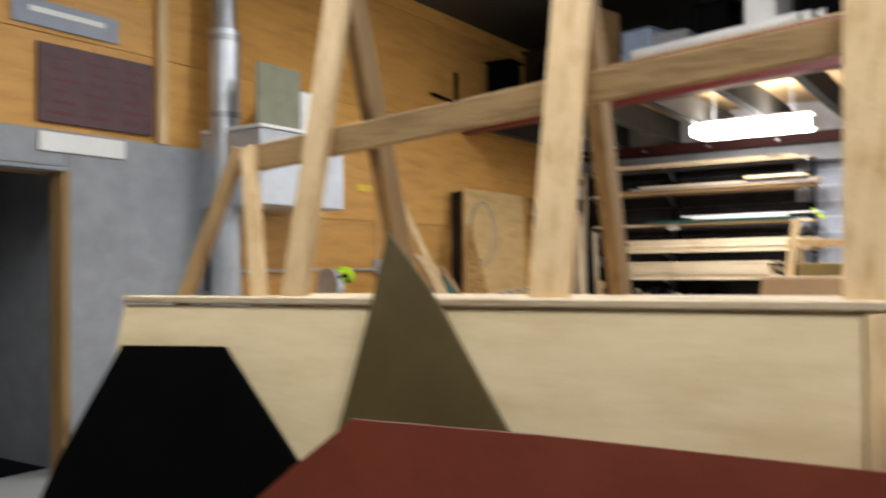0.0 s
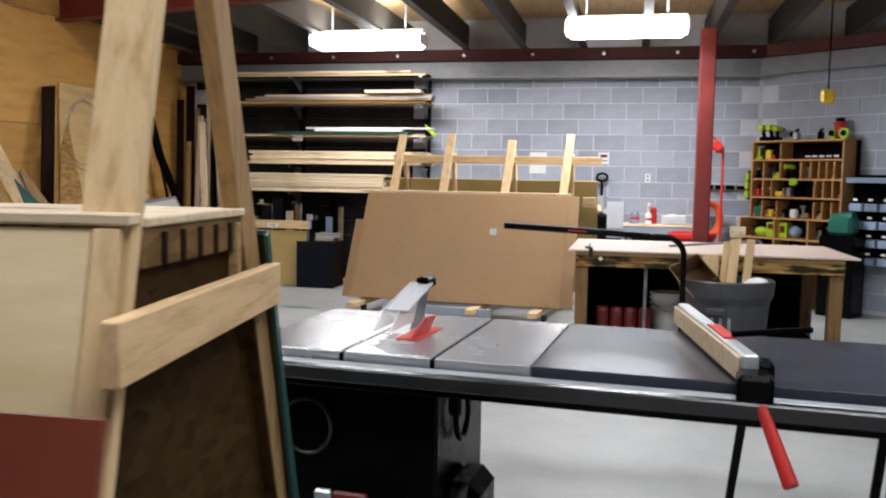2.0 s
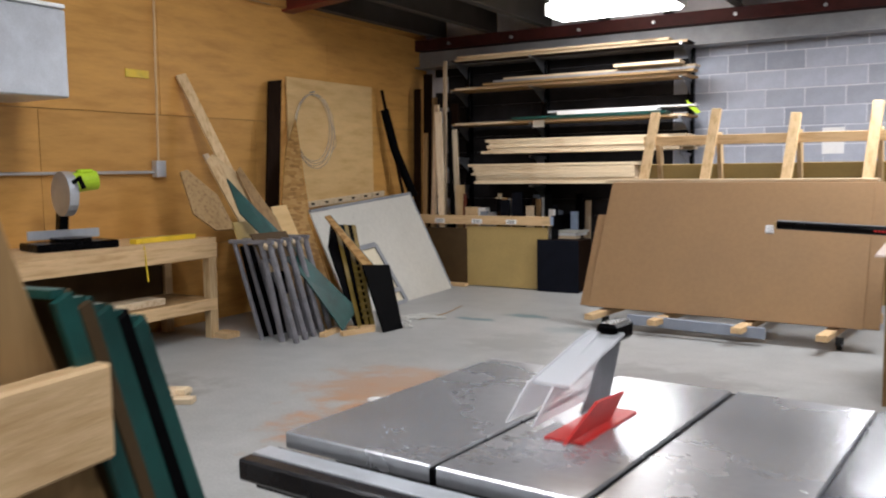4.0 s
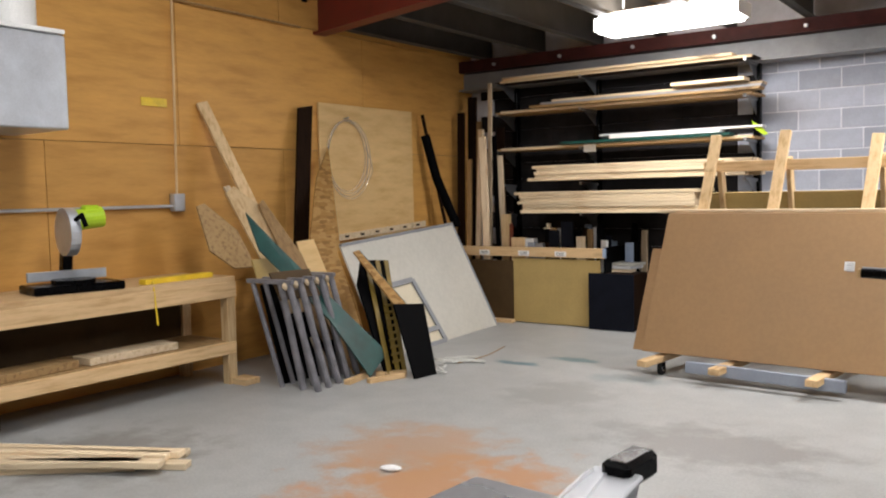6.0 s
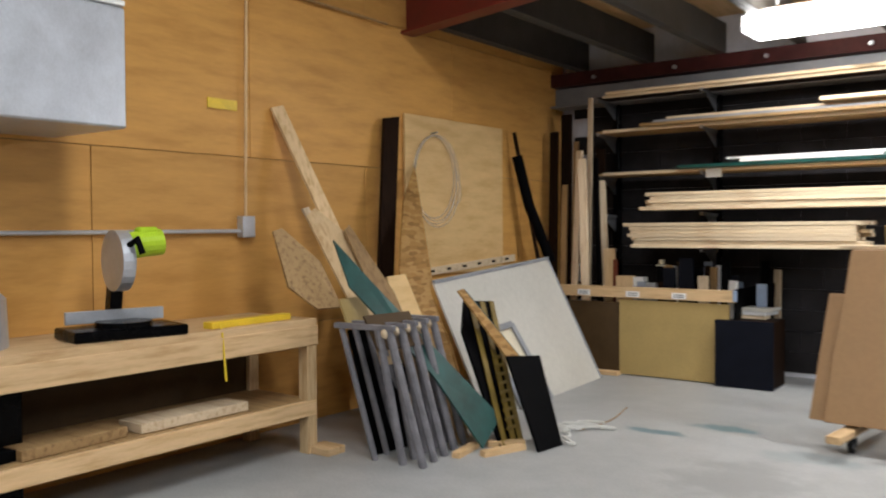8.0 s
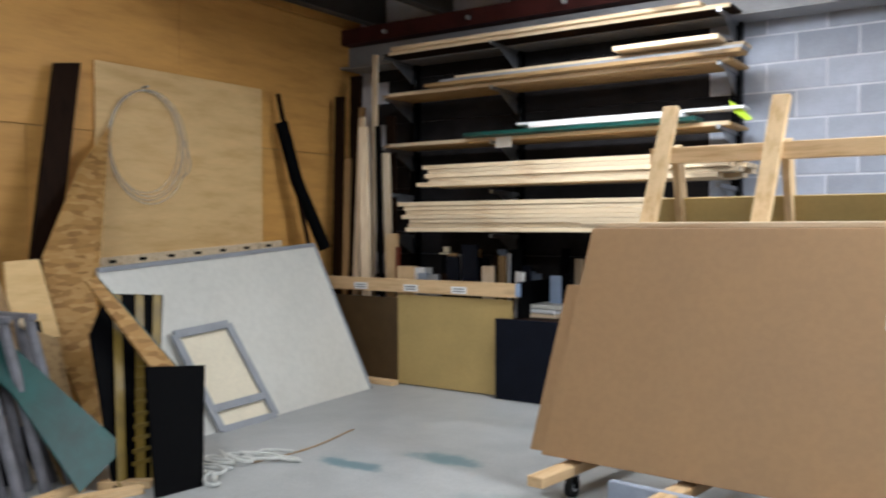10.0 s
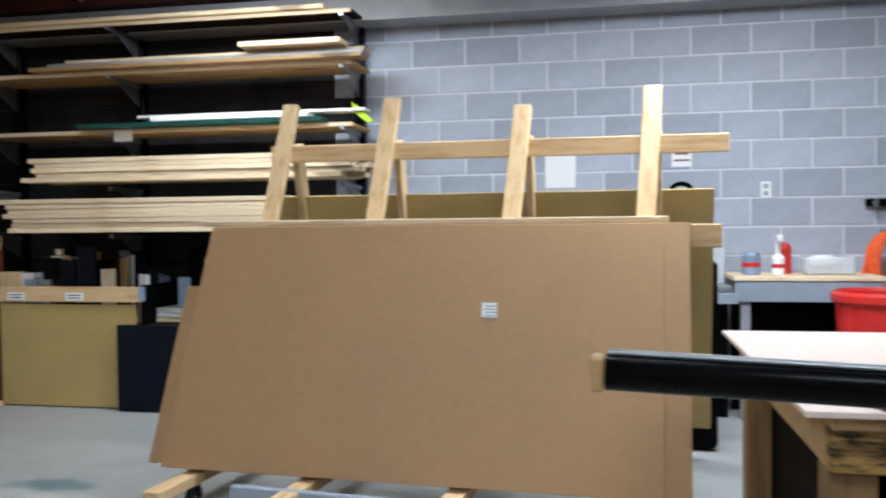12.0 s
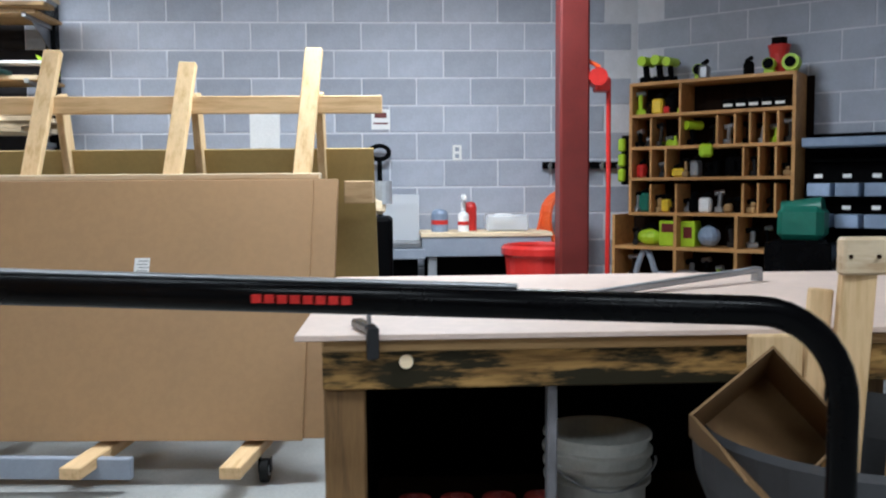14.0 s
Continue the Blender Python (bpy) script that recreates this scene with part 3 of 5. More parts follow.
for a, b in (((1.82, 0.75), (1.86, 0.02)), ((2.20, 0.0), (2.28, 0.02)), ((2.45, 0.95), (2.5, 1.0))):
    leg = part("leg", bar((*a, 0.015), (*b, 0.80), 0.028, 0.028, (1, 0, 0)), BLACK_STEEL, saw)
    part("foot", rod((*a, 0), (*a, 0.02), 0.025), RUBBER, leg)
fence = part("fence", bar((1.870, -0.02, SZ + 0.05), (1.640, 1.30, SZ + 0.05), 0.05, 0.085, (1, 0, 0), 0.006), GALV, saw, "grey aluminium rip fence")
part("fence_face", bar((1.835, 0.0, SZ + 0.045), (1.605, 1.28, SZ + 0.045), 0.012, 0.075, (1, 0, 0)), PALE_X, fence)
part("fence_head", merge(block((1.880, -0.07, SZ - 0.005), (0.11, 0.15, 0.11), 0.015), block((1.895, 0.06, SZ + 0.02), (0.10, 0.10, 0.1), 0.015)), BLACK_STEEL, fence, "black fence clamp")
part("fence_handle", rod((1.900, -0.14, SZ - 0.04), (1.985, -0.26, SZ - 0.235), 0.018, 0.024), RED, fence, "red clamp lever")
part("label_strip", bar((1.815, 0.30, SZ + 0.096), (1.760, 0.62, SZ + 0.096), 0.045, 0.006, (1, 0, 0), 0), RED, fence, "red label strip")
part("push_rod", bar((1.82, 0.30, SZ + 0.11), (2.10, 0.50, SZ + 0.115), 0.02, 0.02, (0, 0, 1)), BLACK, fence)
guard = part("blade_guard", merge(slab([(0.470, 0.30, SZ + 0.030), (0.470, 0.62, SZ + 0.030), (0.490, 0.84, SZ + 0.158), (0.490, 0.76, SZ + 0.178), (0.470, 0.42, SZ + 0.099)], 0.006), slab([(0.540, 0.30, SZ + 0.030), (0.540, 0.62, SZ + 0.030), (0.520, 0.84, SZ + 0.158), (0.520, 0.76, SZ + 0.178), (0.540, 0.42, SZ + 0.099)], 0.006), bar((0.530, 0.42, SZ + 0.102), (0.530, 0.8, SZ + 0.172), 0.1, 0.01, (1, 0, 0))), CLEAR, saw, "clear plastic blade guard")
part("riving_knife", slab([(0.535, 0.60, SZ), (0.535, 0.80, SZ), (0.535, 0.90, SZ + 0.158), (0.535, 0.80, SZ + 0.172)], 0.005), STEEL, guard)
part("arm_end", block((0.535, 0.84, SZ + 0.172), (0.06, 0.14, 0.05), 0.01), BLACK_STEEL, guard)
part("side_plate", slab([(0.630, 0.28, SZ + 0.01), (0.630, 0.56, SZ + 0.01), (0.645, 0.62, SZ + 0.065), (0.645, 0.44, SZ + 0.075)], 0.006), RED, guard, "red guard side plate")

# overhead dust arm on its own post
arm = thing("guard_stand", (2.775, 3.29, 0), 0, "black steel overhead arm on a post beside the saw", "stand")
bend = [(-1.255, 0, 1.137), (-0.13, 0, 1.09)] + [(-0.13 + 0.13 * math.sin(a), 0, 0.96 + 0.13 * math.cos(a)) for a in np.linspace(0.2, math.pi / 2, 9)] + [(0, 0, 0.012)]
part("tube", pipe(bend, 0.0205, 20), BLACK_STEEL, arm, smooth=True)
part("hose", pipe([(-1.25, 0, 1.161), (-0.9, 0, 1.146), (-0.45, 0, 1.127)], 0.004, 10), STEEL, arm, "thin steel rod along the tube")
part("base_plate", rod((0, 0, 0), (0, 0, 0.012), 0.10), BLACK_STEEL, arm)
part("end_cap", block((-1.262, 0, 1.137), (0.014, 0.040, 0.040), 0.003), OLD_WOOD, arm)
for k in range(8):
    part("mark", block((-0.792 + 0.0165 * k, -0.0212, 1.1178 - 0.0006 * k), (0.0125, 0.002, 0.011), 0), RED, arm, "red lettering bar")

# ---- cart with brown sheets ----
pcart = thing("panel_cart", (0.63, 6.35, 0), -3.5, "pine rolling cart that carries hardboard sheets", "cart")


def lean(z):
    return -0.47 + 0.42 * (z - 0.18) / 1.11


for x, top in ((-0.86, 1.96), (-0.28, 1.97), (0.42, 1.90), (1.06, 1.97)):
    part("post", bar((x - 0.06, lean(0.2) + 0.16, 0.2), (x + 0.03, lean(top) + 0.12, top), 0.088, 0.04, (1, 0, 0)), PINE_Z, pcart)
    part("rear_post", bar((x + 0.05, 0.70, 0.2), (x + 0.05, 0.34, 1.75), 0.04, 0.088, (1, 0, 0)), PINE_Z, pcart)
    part("arm", bar((x - 0.16, -0.78, 0.13), (x - 0.08, 0.75, 0.13), 0.088, 0.05, (1, 0, 0)), PINE_Y, pcart, "pale pine base arm")
part("top_bar", bar((-0.92, 0.26, 1.69), (1.44, 0.26, 1.68), 0.04, 0.088, (0, 1, 0)), PINE_X, pcart)
part("rest_strip", block((-0.02, 0.02, 1.318), (2.36, 0.09, 0.03)), PALE_X, pcart)
part("end_block", block((1.33, 0.16, 1.24), (0.14, 0.10, 0.11)), PINE_X, pcart)
part("skid", bar((-0.72, -0.62, 0.115), (0.45, -0.62, 0.10), 0.04, 0.09, (0, 1, 0)), BLUE_GREY, pcart, "grey-painted front skid")
part("skid", bar((-0.95, 0.55, 0.105), (1.15, 0.55, 0.105), 0.04, 0.088, (0, 1, 0)), PINE_X, pcart)
for x in (-0.98, 0.98):
    for y in (-0.50, 0.62):
        w = part("caster", merge(rod((x - 0.016, y, 0.05), (x + 0.016, y, 0.05), 0.05, n=20)), RUBBER, pcart, "black caster wheel")
        part("hub", rod((x - 0.02, y, 0.05), (x + 0.02, y, 0.05), 0.022, n=12), GALV, w)
        for e in (-0.024, 0.024):
            part("fork", block((x + e, y, 0.075), (0.006, 0.04, 0.06), 0), BLACK_STEEL, w)
for k in range(5):
    sh = thing("hardboard_sheet", (0.63, 6.35, 0), -3.5, "plain brown hardboard sheet leaning on the rolling cart", "hardboard", "brown sheets")
    o = 0.022 * k
    dx = (0, 0.0, 0.004, -0.006, -0.05)[k]
    dz = (0, 0.004, -0.003, 0.002, -0.01)[k]
    left, right = -1.155 + dx, 1.14 if k == 0 else 1.25 + dx * 0.2
    top = 1.3 + dz
    if k == 4:
        left, top = -1.275, 1.0
    part("panel", slab([(left, lean(0.18) + o - 0.03, 0.18 + dz), (right, lean(0.18) + o - 0.03, 0.18 + dz), (right, lean(top) + o - 0.03, top), (left + 0.05 * (top - 0.18), lean(top) + o - 0.03, top)], 0.019, 0.0015), MDF, sh)
    if k == 0:
        z = 0.905
        part("sticker", slab([(0.338, lean(z - 0.02) - 0.034, z - 0.022), (0.408, lean(z - 0.02) - 0.034, z - 0.022), (0.408, lean(z + 0.04) - 0.034, z + 0.042), (0.338, lean(z + 0.04) - 0.034, z + 0.042)], 0.002), PAPER, sh, "white printed label")
        for j in range(5):
            zz = z + 0.028 - 0.014 * j
            part("print", block((0.383 - 0.006 * (j % 2), lean(zz) - 0.0375, zz), (0.05, 0.001, 0.004), 0), GREY_PAINT, sh)
back_sheet = thing("hardboard_sheet", (0.63, 6.35, 0), -3.5, "tan hardboard sheet on the far side of the cart", "hardboard", "tan sheets")
part("panel", slab([(-1.0, 0.42, 1.47), (1.38, 0.42, 1.47), (1.38, 0.80, 0.19), (-1.0, 0.80, 0.19)], 0.02), TAN, back_sheet)

# ---- lumber rack on the back wall ----
rack = thing("lumber_rack", (-1.75, 8.6, 0), 0, "dark steel cantilever rack filled with boards", "lumber rack")
for x in (-1.5, -0.4, 1.42):
    part("upright", block((x, -0.05, 1.5), (0.07, 0.08, 2.7), 0.004), BLACK_STEEL, rack)
SHELVES = (2.80, 2.44, 2.00, 1.60, 1.24)
for z in SHELVES:
    for x in (-1.5, -0.4, 1.42):
        part("bracket", merge(bar((x, -0.09, z - 0.02), (x, -0.52, z - 0.005), 0.03, 0.03, (1, 0, 0), 0), slab([(x, -0.09, z - 0.03), (x, -0.40, z - 0.02), (x, -0.09, z - 0.18)], 0.006)), STEEL, rack)


def lumber(name, x0, x1, y, z, w, t, mat, label, tilt=0.0):
    ob = thing(name, ((x0 + x1) / 2, y, z), tilt, label, "board", "racked boards")
    part("board", block((0, 0, t / 2), (x1 - x0, w, t), 0.003), mat, ob)


random.seed(4)
for z in SHELVES[:3]:
    lumber("shelf_board", -3.28 + random.uniform(0, 0.05), -0.24, 8.30, z, 0.42, 0.022, DARK_WOOD if z == 2.8 else OLD_WOOD, "long board lying across the rack brackets")
    lumber("shelf_board", -3.2, -0.26, 8.10, z + 0.003, 0.03, 0.03, PALE_X, "pale strip along the front of the rack shelf")
lumber("long_board", -3.15, -0.45, 8.15, 2.835, 0.2, 0.03, PALE_X, "pale board on the top rack shelf")
for k in range(3):
    lumber("long_board", -2.75 + 0.12 * k, -0.16, 8.08 + 0.05 * k, 2.475 + 0.03 * k, 0.18, 0.028, (OLD_WOOD, GREY_PAINT, PALE_X)[k], "long weathered board stacked on the rack")
lumber("short_board", -1.05, -0.3, 8.05, 2.57, 0.2, 0.035, PALE_X, "short pinkish board end on top of the stack")
for k in range(2):
    lumber("painted_board", -2.35 + 0.6 * k, -0.45 - 0.1 * k, 8.06, 2.035 + 0.034 * k, 0.18, 0.03, (TEAL, PAPER)[k], "white-painted board with a green edge" if k else "green-painted board on the rack")
lumber("painted_board", -1.9, -0.15, 8.12, 2.105, 0.14, 0.02, PAPER, "white board on the rack")
for i, (z, n, x0, x1, y0) in enumerate(((1.63, 5, -2.6, -0.12, 7.8), (1.27, 7, -2.72, -0.62, 7.72))):
    for k in range(n):
        for j in range(3):
            a, b = x0 + random.uniform(-0.06, 0.1), x1 + random.uniform(-0.12, 0.05)
            lumber("stud", a, b, y0 + 0.15 * j + random.uniform(-0.01, 0.01), z + 0.034 * k, 0.14, 0.032, PALE_X, "pale rough-sawn stud in the lumber stack", random.uniform(-0.3, 0.3))
tag = thing("shelf_tag", (-2.03, 8.08, 1.985), 0, "white paper tag clipped to the rack shelf", "tag")
part("card", block((0, -0.004, 0), (0.15, 0.004, 0.085), 0), PAPER, tag)

# ---- scrap bins ----
bins = thing("scrap_bin", (-2.7, 7.78, 0), 0, "wooden scrap lumber bin with tan hardboard front", "bin")
part("dark_front", block((-0.56, 0.02, 0.37), (0.76, 0.02, 0.70), 0.002), DARK_BROWN, bins, "dark brown front panel")
part("tan_front", block((0.37, 0.015, 0.38), (1.09, 0.02, 0.74), 0.002), TAN, bins, "tan hardboard front panel")
part("rail", block((0.0, -0.005, 0.825), (1.95, 0.03, 0.11), 0.004), PINE_X, bins)
part("side", block((0.965, 0.36, 0.45), (0.02, 0.70, 0.88), 0.002), BLACK, bins, "dark side panel")
part("corner", block((0.972, -0.004, 0.83), (0.03, 0.04, 0.10), 0.002), BLUE_BIN, bins, "blue tape on the corner")
part("sill", block((-0.55, -0.06, 0.02), (0.8, 0.09, 0.04), 0.003), PINE_X, bins)
for x in (-0.55, -0.02, 0.45):
    part("label", block((x, -0.023, 0.81), (0.14, 0.004, 0.055), 0), PAPER, bins, "white paper label")
    for j in range(2):
        part("print", block((x, -0.0265, 0.82 - 0.02 * j), (0.10, 0.002, 0.007), 0), BLACK, bins)
for k in range(24):
    x = -2.55 + 1.05 * random.random()
    y = 7.9 + 0.5 * random.random()
    h = 0.92 + 0.24 * random.random() ** 1.5
    m = random.choice((PALE_Z, OLD_WOOD_Z, BLACK, BLACK, PAPER, BLUE_BIN, DARK_WOOD))
    ob = thing("offcut", (x, y, 0), random.uniform(-30, 30), "short wooden offcut standing in the scrap bin", "offcut", "bin offcuts")
    part("board", bar((0, 0, 0.02), (random.uniform(-0.04, 0.04), random.uniform(-0.04, 0.04), h), random.uniform(0.05, 0.13), 0.03, (1, 0, 0)), m, ob)
for x, y, h, w, m, tip in ((-3.42, 7.92, 2.27, 0.075, PALE_Z, -0.05), (-3.32, 8.0, 2.82, 0.05, PALE_Z, 0.0), (-3.60, 7.95, 1.92, 0.06, OLD_WOOD_Z, 0.0), (-3.5, 8.05, 2.38, 0.06, OLD_WOOD_Z, -0.03), (-3.36, 7.88, 2.18, 0.09, PALE_Z, 0.1), (-3.22, 7.9, 2.18, 0.05, BLACK, 0.12), (-3.16, 7.95, 1.95, 0.07, PALE_Z, 0.1), (-3.05, 7.9, 1.25, 0.12, PINE_Z, 0.06), (-3.7, 8.2, 2.7, 0.12, DARK_WOOD, 0.0), (-3.78, 8.05, 2.5, 0.1, DARK_WOOD, 0.0), (-3.3, 8.2, 2.3, 0.1, DARK_WOOD, 0.05)):
    ob = thing("upright_board", (x, y, 0), random.uniform(-15, 15), "long board standing upright in the scrap bin", "board", "upright boards")
    part("board", bar((tip, -0.02, 0.03), (0, 0.06, h), w, 0.035, (1, 0, 0)), m, ob)
for x, y, h, w, t, m, lab in ((-2.22, 7.86, 1.17, 0.15, 0.03, NAVY, "dark navy board standing in the scrap bin"), (-2.40, 7.90, 1.07, 0.12, 0.03, NAVY, "short navy board standing in the scrap bin"), (-2.29, 7.92, 1.16, 0.06, 0.03, PALE_Z, "pale stick standing in the scrap bin"), (-2.05, 7.88, 1.00, 0.10, 0.04, PALE_Z, "pale block end standing in the scrap bin"), (-2.0, 7.98, 1.08, 0.07, 0.03, OLD_WOOD_Z, "brown stick standing in the scrap bin"), (-1.90, 8.1, 1.0, 0.22, 0.02, NAVY, "navy offcut leaning in the scrap bin"), (-2.98, 7.9, 1.14, 0.05, 0.02, RED_BOARD, "red-brown strip standing in the scrap bin"), (-2.72, 7.9, 0.97, 0.14, 0.10, PAPER, "white block standing in the scrap bin"), (-2.85, 7.88, 0.98, 0.18, 0.07, PINE_Z, "pine block end standing in the scrap bin"), (-2.58, 7.86, 0.92, 0.13, 0.05, STEEL, "grey metal offcut standing in the scrap bin"), (-2.66, 7.84, 0.93, 0.08, 0.06, BLUE_GREY, "grey offcut standing in the scrap bin")):
    ob = thing("bin_board", (x, y, 0), random.uniform(-18, 18), lab, "offcut", "boards in the bin")
    part("board", bar((0.01, 0, 0.02), (-0.01, 0.03, h), w, t, (1, 0, 0), 0.003), m, ob)
tin = thing("glue_tin", (-2.50, 7.96, 0.93), 0, "black tin with a pale lid standing in the scrap bin", "tin")
part("body", lathe((0, 0, 0), [(0.05, 0.0), (0.05, 0.13), (0.03, 0.15), (0.03, 0.17), (0.001, 0.17)], 18), BLACK, tin)
part("lid", merge(rod((0, 0, 0.155), (0, 0, 0.165), 0.062, n=18), rod((0, 0, 0.165), (0, 0, 0.215), 0.028, n=14)), CREAM, tin)
prop = thing("tin_stand", (-2.50, 7.96, 0), 0, "short post standing in the scrap bin under a tin", "post")
part("post", block((0, 0, 0.465), (0.09, 0.09, 0.93), 0.004), DARK_WOOD, prop)
low = thing("low_crate", (-1.63, 7.74, 0), 0, "black panel standing in front of a crate", "panel")
part("panel", block((0, -0.02, 0.31), (0.52, 0.02, 0.61), 0.002), NAVY, low)
part("crate", block((0, 0.2, 0.31), (0.5, 0.36, 0.6), 0.003), DARK_WOOD, low)
for k in range(3):
    ob = thing("tile_stack", (-1.72 + 0.06 * k, 8.1, 0.61 + 0.035 * k), random.uniform(-8, 8), "flat pale sheet in the stack on the crate", "sheet", "pale sheets")
    part("sheet", block((0, 0, 0.015), (0.42 - 0.06 * k, 0.28, 0.03), 0.003), (PALE_X, PAPER, OFFWHITE)[k], ob)


# ---- things along the plywood wall ----
def leaning(name, pts, thick, mat, label, category, group=""):
    c = Vector([sum(p[i] for p in pts) / len(pts) for i in range(2)] + [0])
    ob = thing(name, tuple(c), 0, label, category, group)
    part("panel", slab([Vector(p) - c for p in pts], thick, 0.001), mat, ob)
    return ob, c


PALE_PANEL = wood("pale_wall_panel", (0.70, 0.48, 0.22), (0.58, 0.36, 0.14), (3, 1, 5), 2, 0.55, False, 0.03)
wp = thing("wall_board", (XL + 0.02, 6.48, 1.05), 0, "pale plywood board screwed to the wall", "board")
part("panel", block((0.014, 0, 0.71), (0.02, 1.56, 1.42), 0.002), PALE_PANEL, wp)
coil = thing("hose_coil", (XL + 0.05, 6.08, 1.93), 0, "coiled clear plastic hose hung on the wall", "hose")
for k in range(4):
    r1, r2 = 0.30 + 0.012 * k, 0.37 + 0.015 * k
    part("loop", pipe([(0.02 + 0.016 * (k % 2), r1 * math.cos(a) + 0.01 * k, r2 * math.sin(a) - 0.012 * k) for a in np.linspace(0, 2 * math.pi, 33)], 0.007, 6), CLEAR_TUBE, coil)
part("tail", pipe([(0.03, 0.30 + 0.1 * math.sin(3 * u), 0.1 - 0.55 * u + 0.2 * u * u) for u in np.linspace(0, 1, 14)], 0.007, 6), CLEAR_TUBE, coil)
part("hook", rod((-0.03, 0, 0.39), (0.06, 0, 0.40), 0.008), STEEL, coil)
strip = thing("slotted_strip", (-3.9, 5.69, 1.06), 0, "pale wooden strip with dark slots on the wall", "strip")
part("board", bar((0, 0, 0), (0, 1.78, 0.10), 0.02, 0.07, (1, 0, 0), 0.002), PALE_X, strip)
for k in range(7):
    part("slot", block((0.0115, 0.12 + 0.25 * k, 0.008 + 0.014 * k), (0.004, 0.06, 0.022), 0), BLACK, strip)
white, _ = leaning("melamine_sheet", [(-2.79, 5.3, 0.0), (-2.94, 7.5, 0.0), (-3.5, 7.45, 1.155), (-3.30, 5.3, 1.04)], 0.018, OFFWHITE, "large white melamine sheet leaning against the wall", "sheet")
edge = part("edge", bar(Vector((-3.5, 7.45, 1.16)) - white.location, Vector((-3.30, 5.3, 1.045)) - white.location, 0.03, 0.03, (1, 0, 0), 0.002), GREY_PAINT, white, "dark worn edge")
part("edge", bar(Vector((-2.935, 7.505, 0.0)) - white.location, Vector((-3.5, 7.455, 1.155)) - white.location, 0.02, 0.014, (0, 1, 0), 0.001), GREY_PAINT, white)
frm = thing("framed_panel", (-2.95, 6.0, 0), 0, "small cream panel in a grey frame leaning on the white sheet", "panel")
fa, fb, fc, fd = [Vector(p) - Vector((-2.92, 6.0, 0)) for p in ((-3.12, 6.19, 0.63), (-2.82, 6.35, 0.0), (-2.78, 5.84, 0.0), (-3.06, 5.69, 0.61))]
part("panel", slab([fd, fa, fb, fc][::-1], 0.012), CREAM, frm, "cream panel")
for p, q in ((fa, fb), (fb, fc), (fc, fd), (fd, fa)):
    part("frame_bar", bar(p + Vector((0.015, 0, 0.01)), q + Vector((0.015, 0, 0.01)), 0.02, 0.055, (1, 0, 0.5), 0.002), GREY_PAINT, frm)
part("frame_bar", bar(fa.lerp(fb, 0.78) + Vector((0.015, 0, 0.01)), fd.lerp(fc, 0.78) + Vector((0.015, 0, 0.01)), 0.02, 0.05, (1, 0, 0.5), 0.002), GREY_PAINT, frm)
tube = thing("black_tube", (-3.72, 7.6, 0), 0, "black tube leaning upright against the wall", "tube")
part("tube", pipe([(0.12, 0.1, 1.12), (-0.02, -0.1, 1.7), (-0.10, -0.2, 2.2)], 0.055, 14), BLACK, tube)
part("stick", bar((0.18, 0.16, 0.0), (-0.12, -0.22, 2.44), 0.035, 0.03, (0, 1, 0)), DARK_WOOD, tube)
dk, _ = leaning("dark_plank", [(-3.55, 4.86, 0.0), (-3.55, 5.04, 0.0), (-3.85, 5.56, 2.42), (-3.85, 5.37, 2.39)], 0.03, DARK_WOOD, "dark-stained plank leaning against the wall", "plank")
osb, _ = leaning("strand_board", [(-3.05, 5.2, 0.55), (-3.31, 5.27, 0.98), (-3.34, 5.34, 1.05), (-3.88, 5.80, 2.03), (-3.72, 5.45, 1.7), (-3.41, 5.01, 1.14), (-3.16, 4.91, 0.71), (-2.96, 4.94, 0.36), (-2.75, 4.95, 0.02), (-2.78, 5.1, 0.02), (-3.12, 5.24, 0.68)], 0.014, OSB, "ragged strand board offcut leaning on the wall", "board")
arm, ao = leaning("strand_board", [(-2.76, 4.86, 1.02), (-2.77, 4.94, 1.03), (-2.44, 5.26, 0.47), (-2.41, 5.21, 0.42), (-2.43, 5.11, 0.45)], 0.014, OSB, "narrow strand board offcut lying over the striped panel", "board")
part("painted_edge", bar(Vector((-2.765, 4.945, 1.03)) - ao, Vector((-2.435, 5.265, 0.47)) - ao, 0.02, 0.012, (1, 0, 0), 0), TEAL, arm, "teal painted edge")
leaning("teal_board", [(-2.97, 3.98, 1.10), (-2.60, 4.38, 0.50), (-2.33, 4.55, 0.03), (-2.38, 4.84, 0.18), (-2.90, 4.16, 1.09), (-3.10, 3.97, 1.40)], 0.016, TEAL, "teal-painted board leaning over the scrap pile", "board")
# added black sheet in place of the shade between the trestle legs
leaning("dark_board", [(-2.86, 4.10, 0.0), (-2.78, 4.80, 0.0), (-3.02, 4.76, 0.80), (-3.10, 4.10, 0.80)], 0.016, BLACK, "black sheet added for the shade behind the trestles", "board")
leaning("brown_board", [(-2.98, 3.97, 0.84), (-2.98, 4.2, 0.84), (-3.05, 4.2, 1.02), (-3.05, 3.97, 1.02)], 0.016, TAN, "tan offcut on the scrap pile", "board")
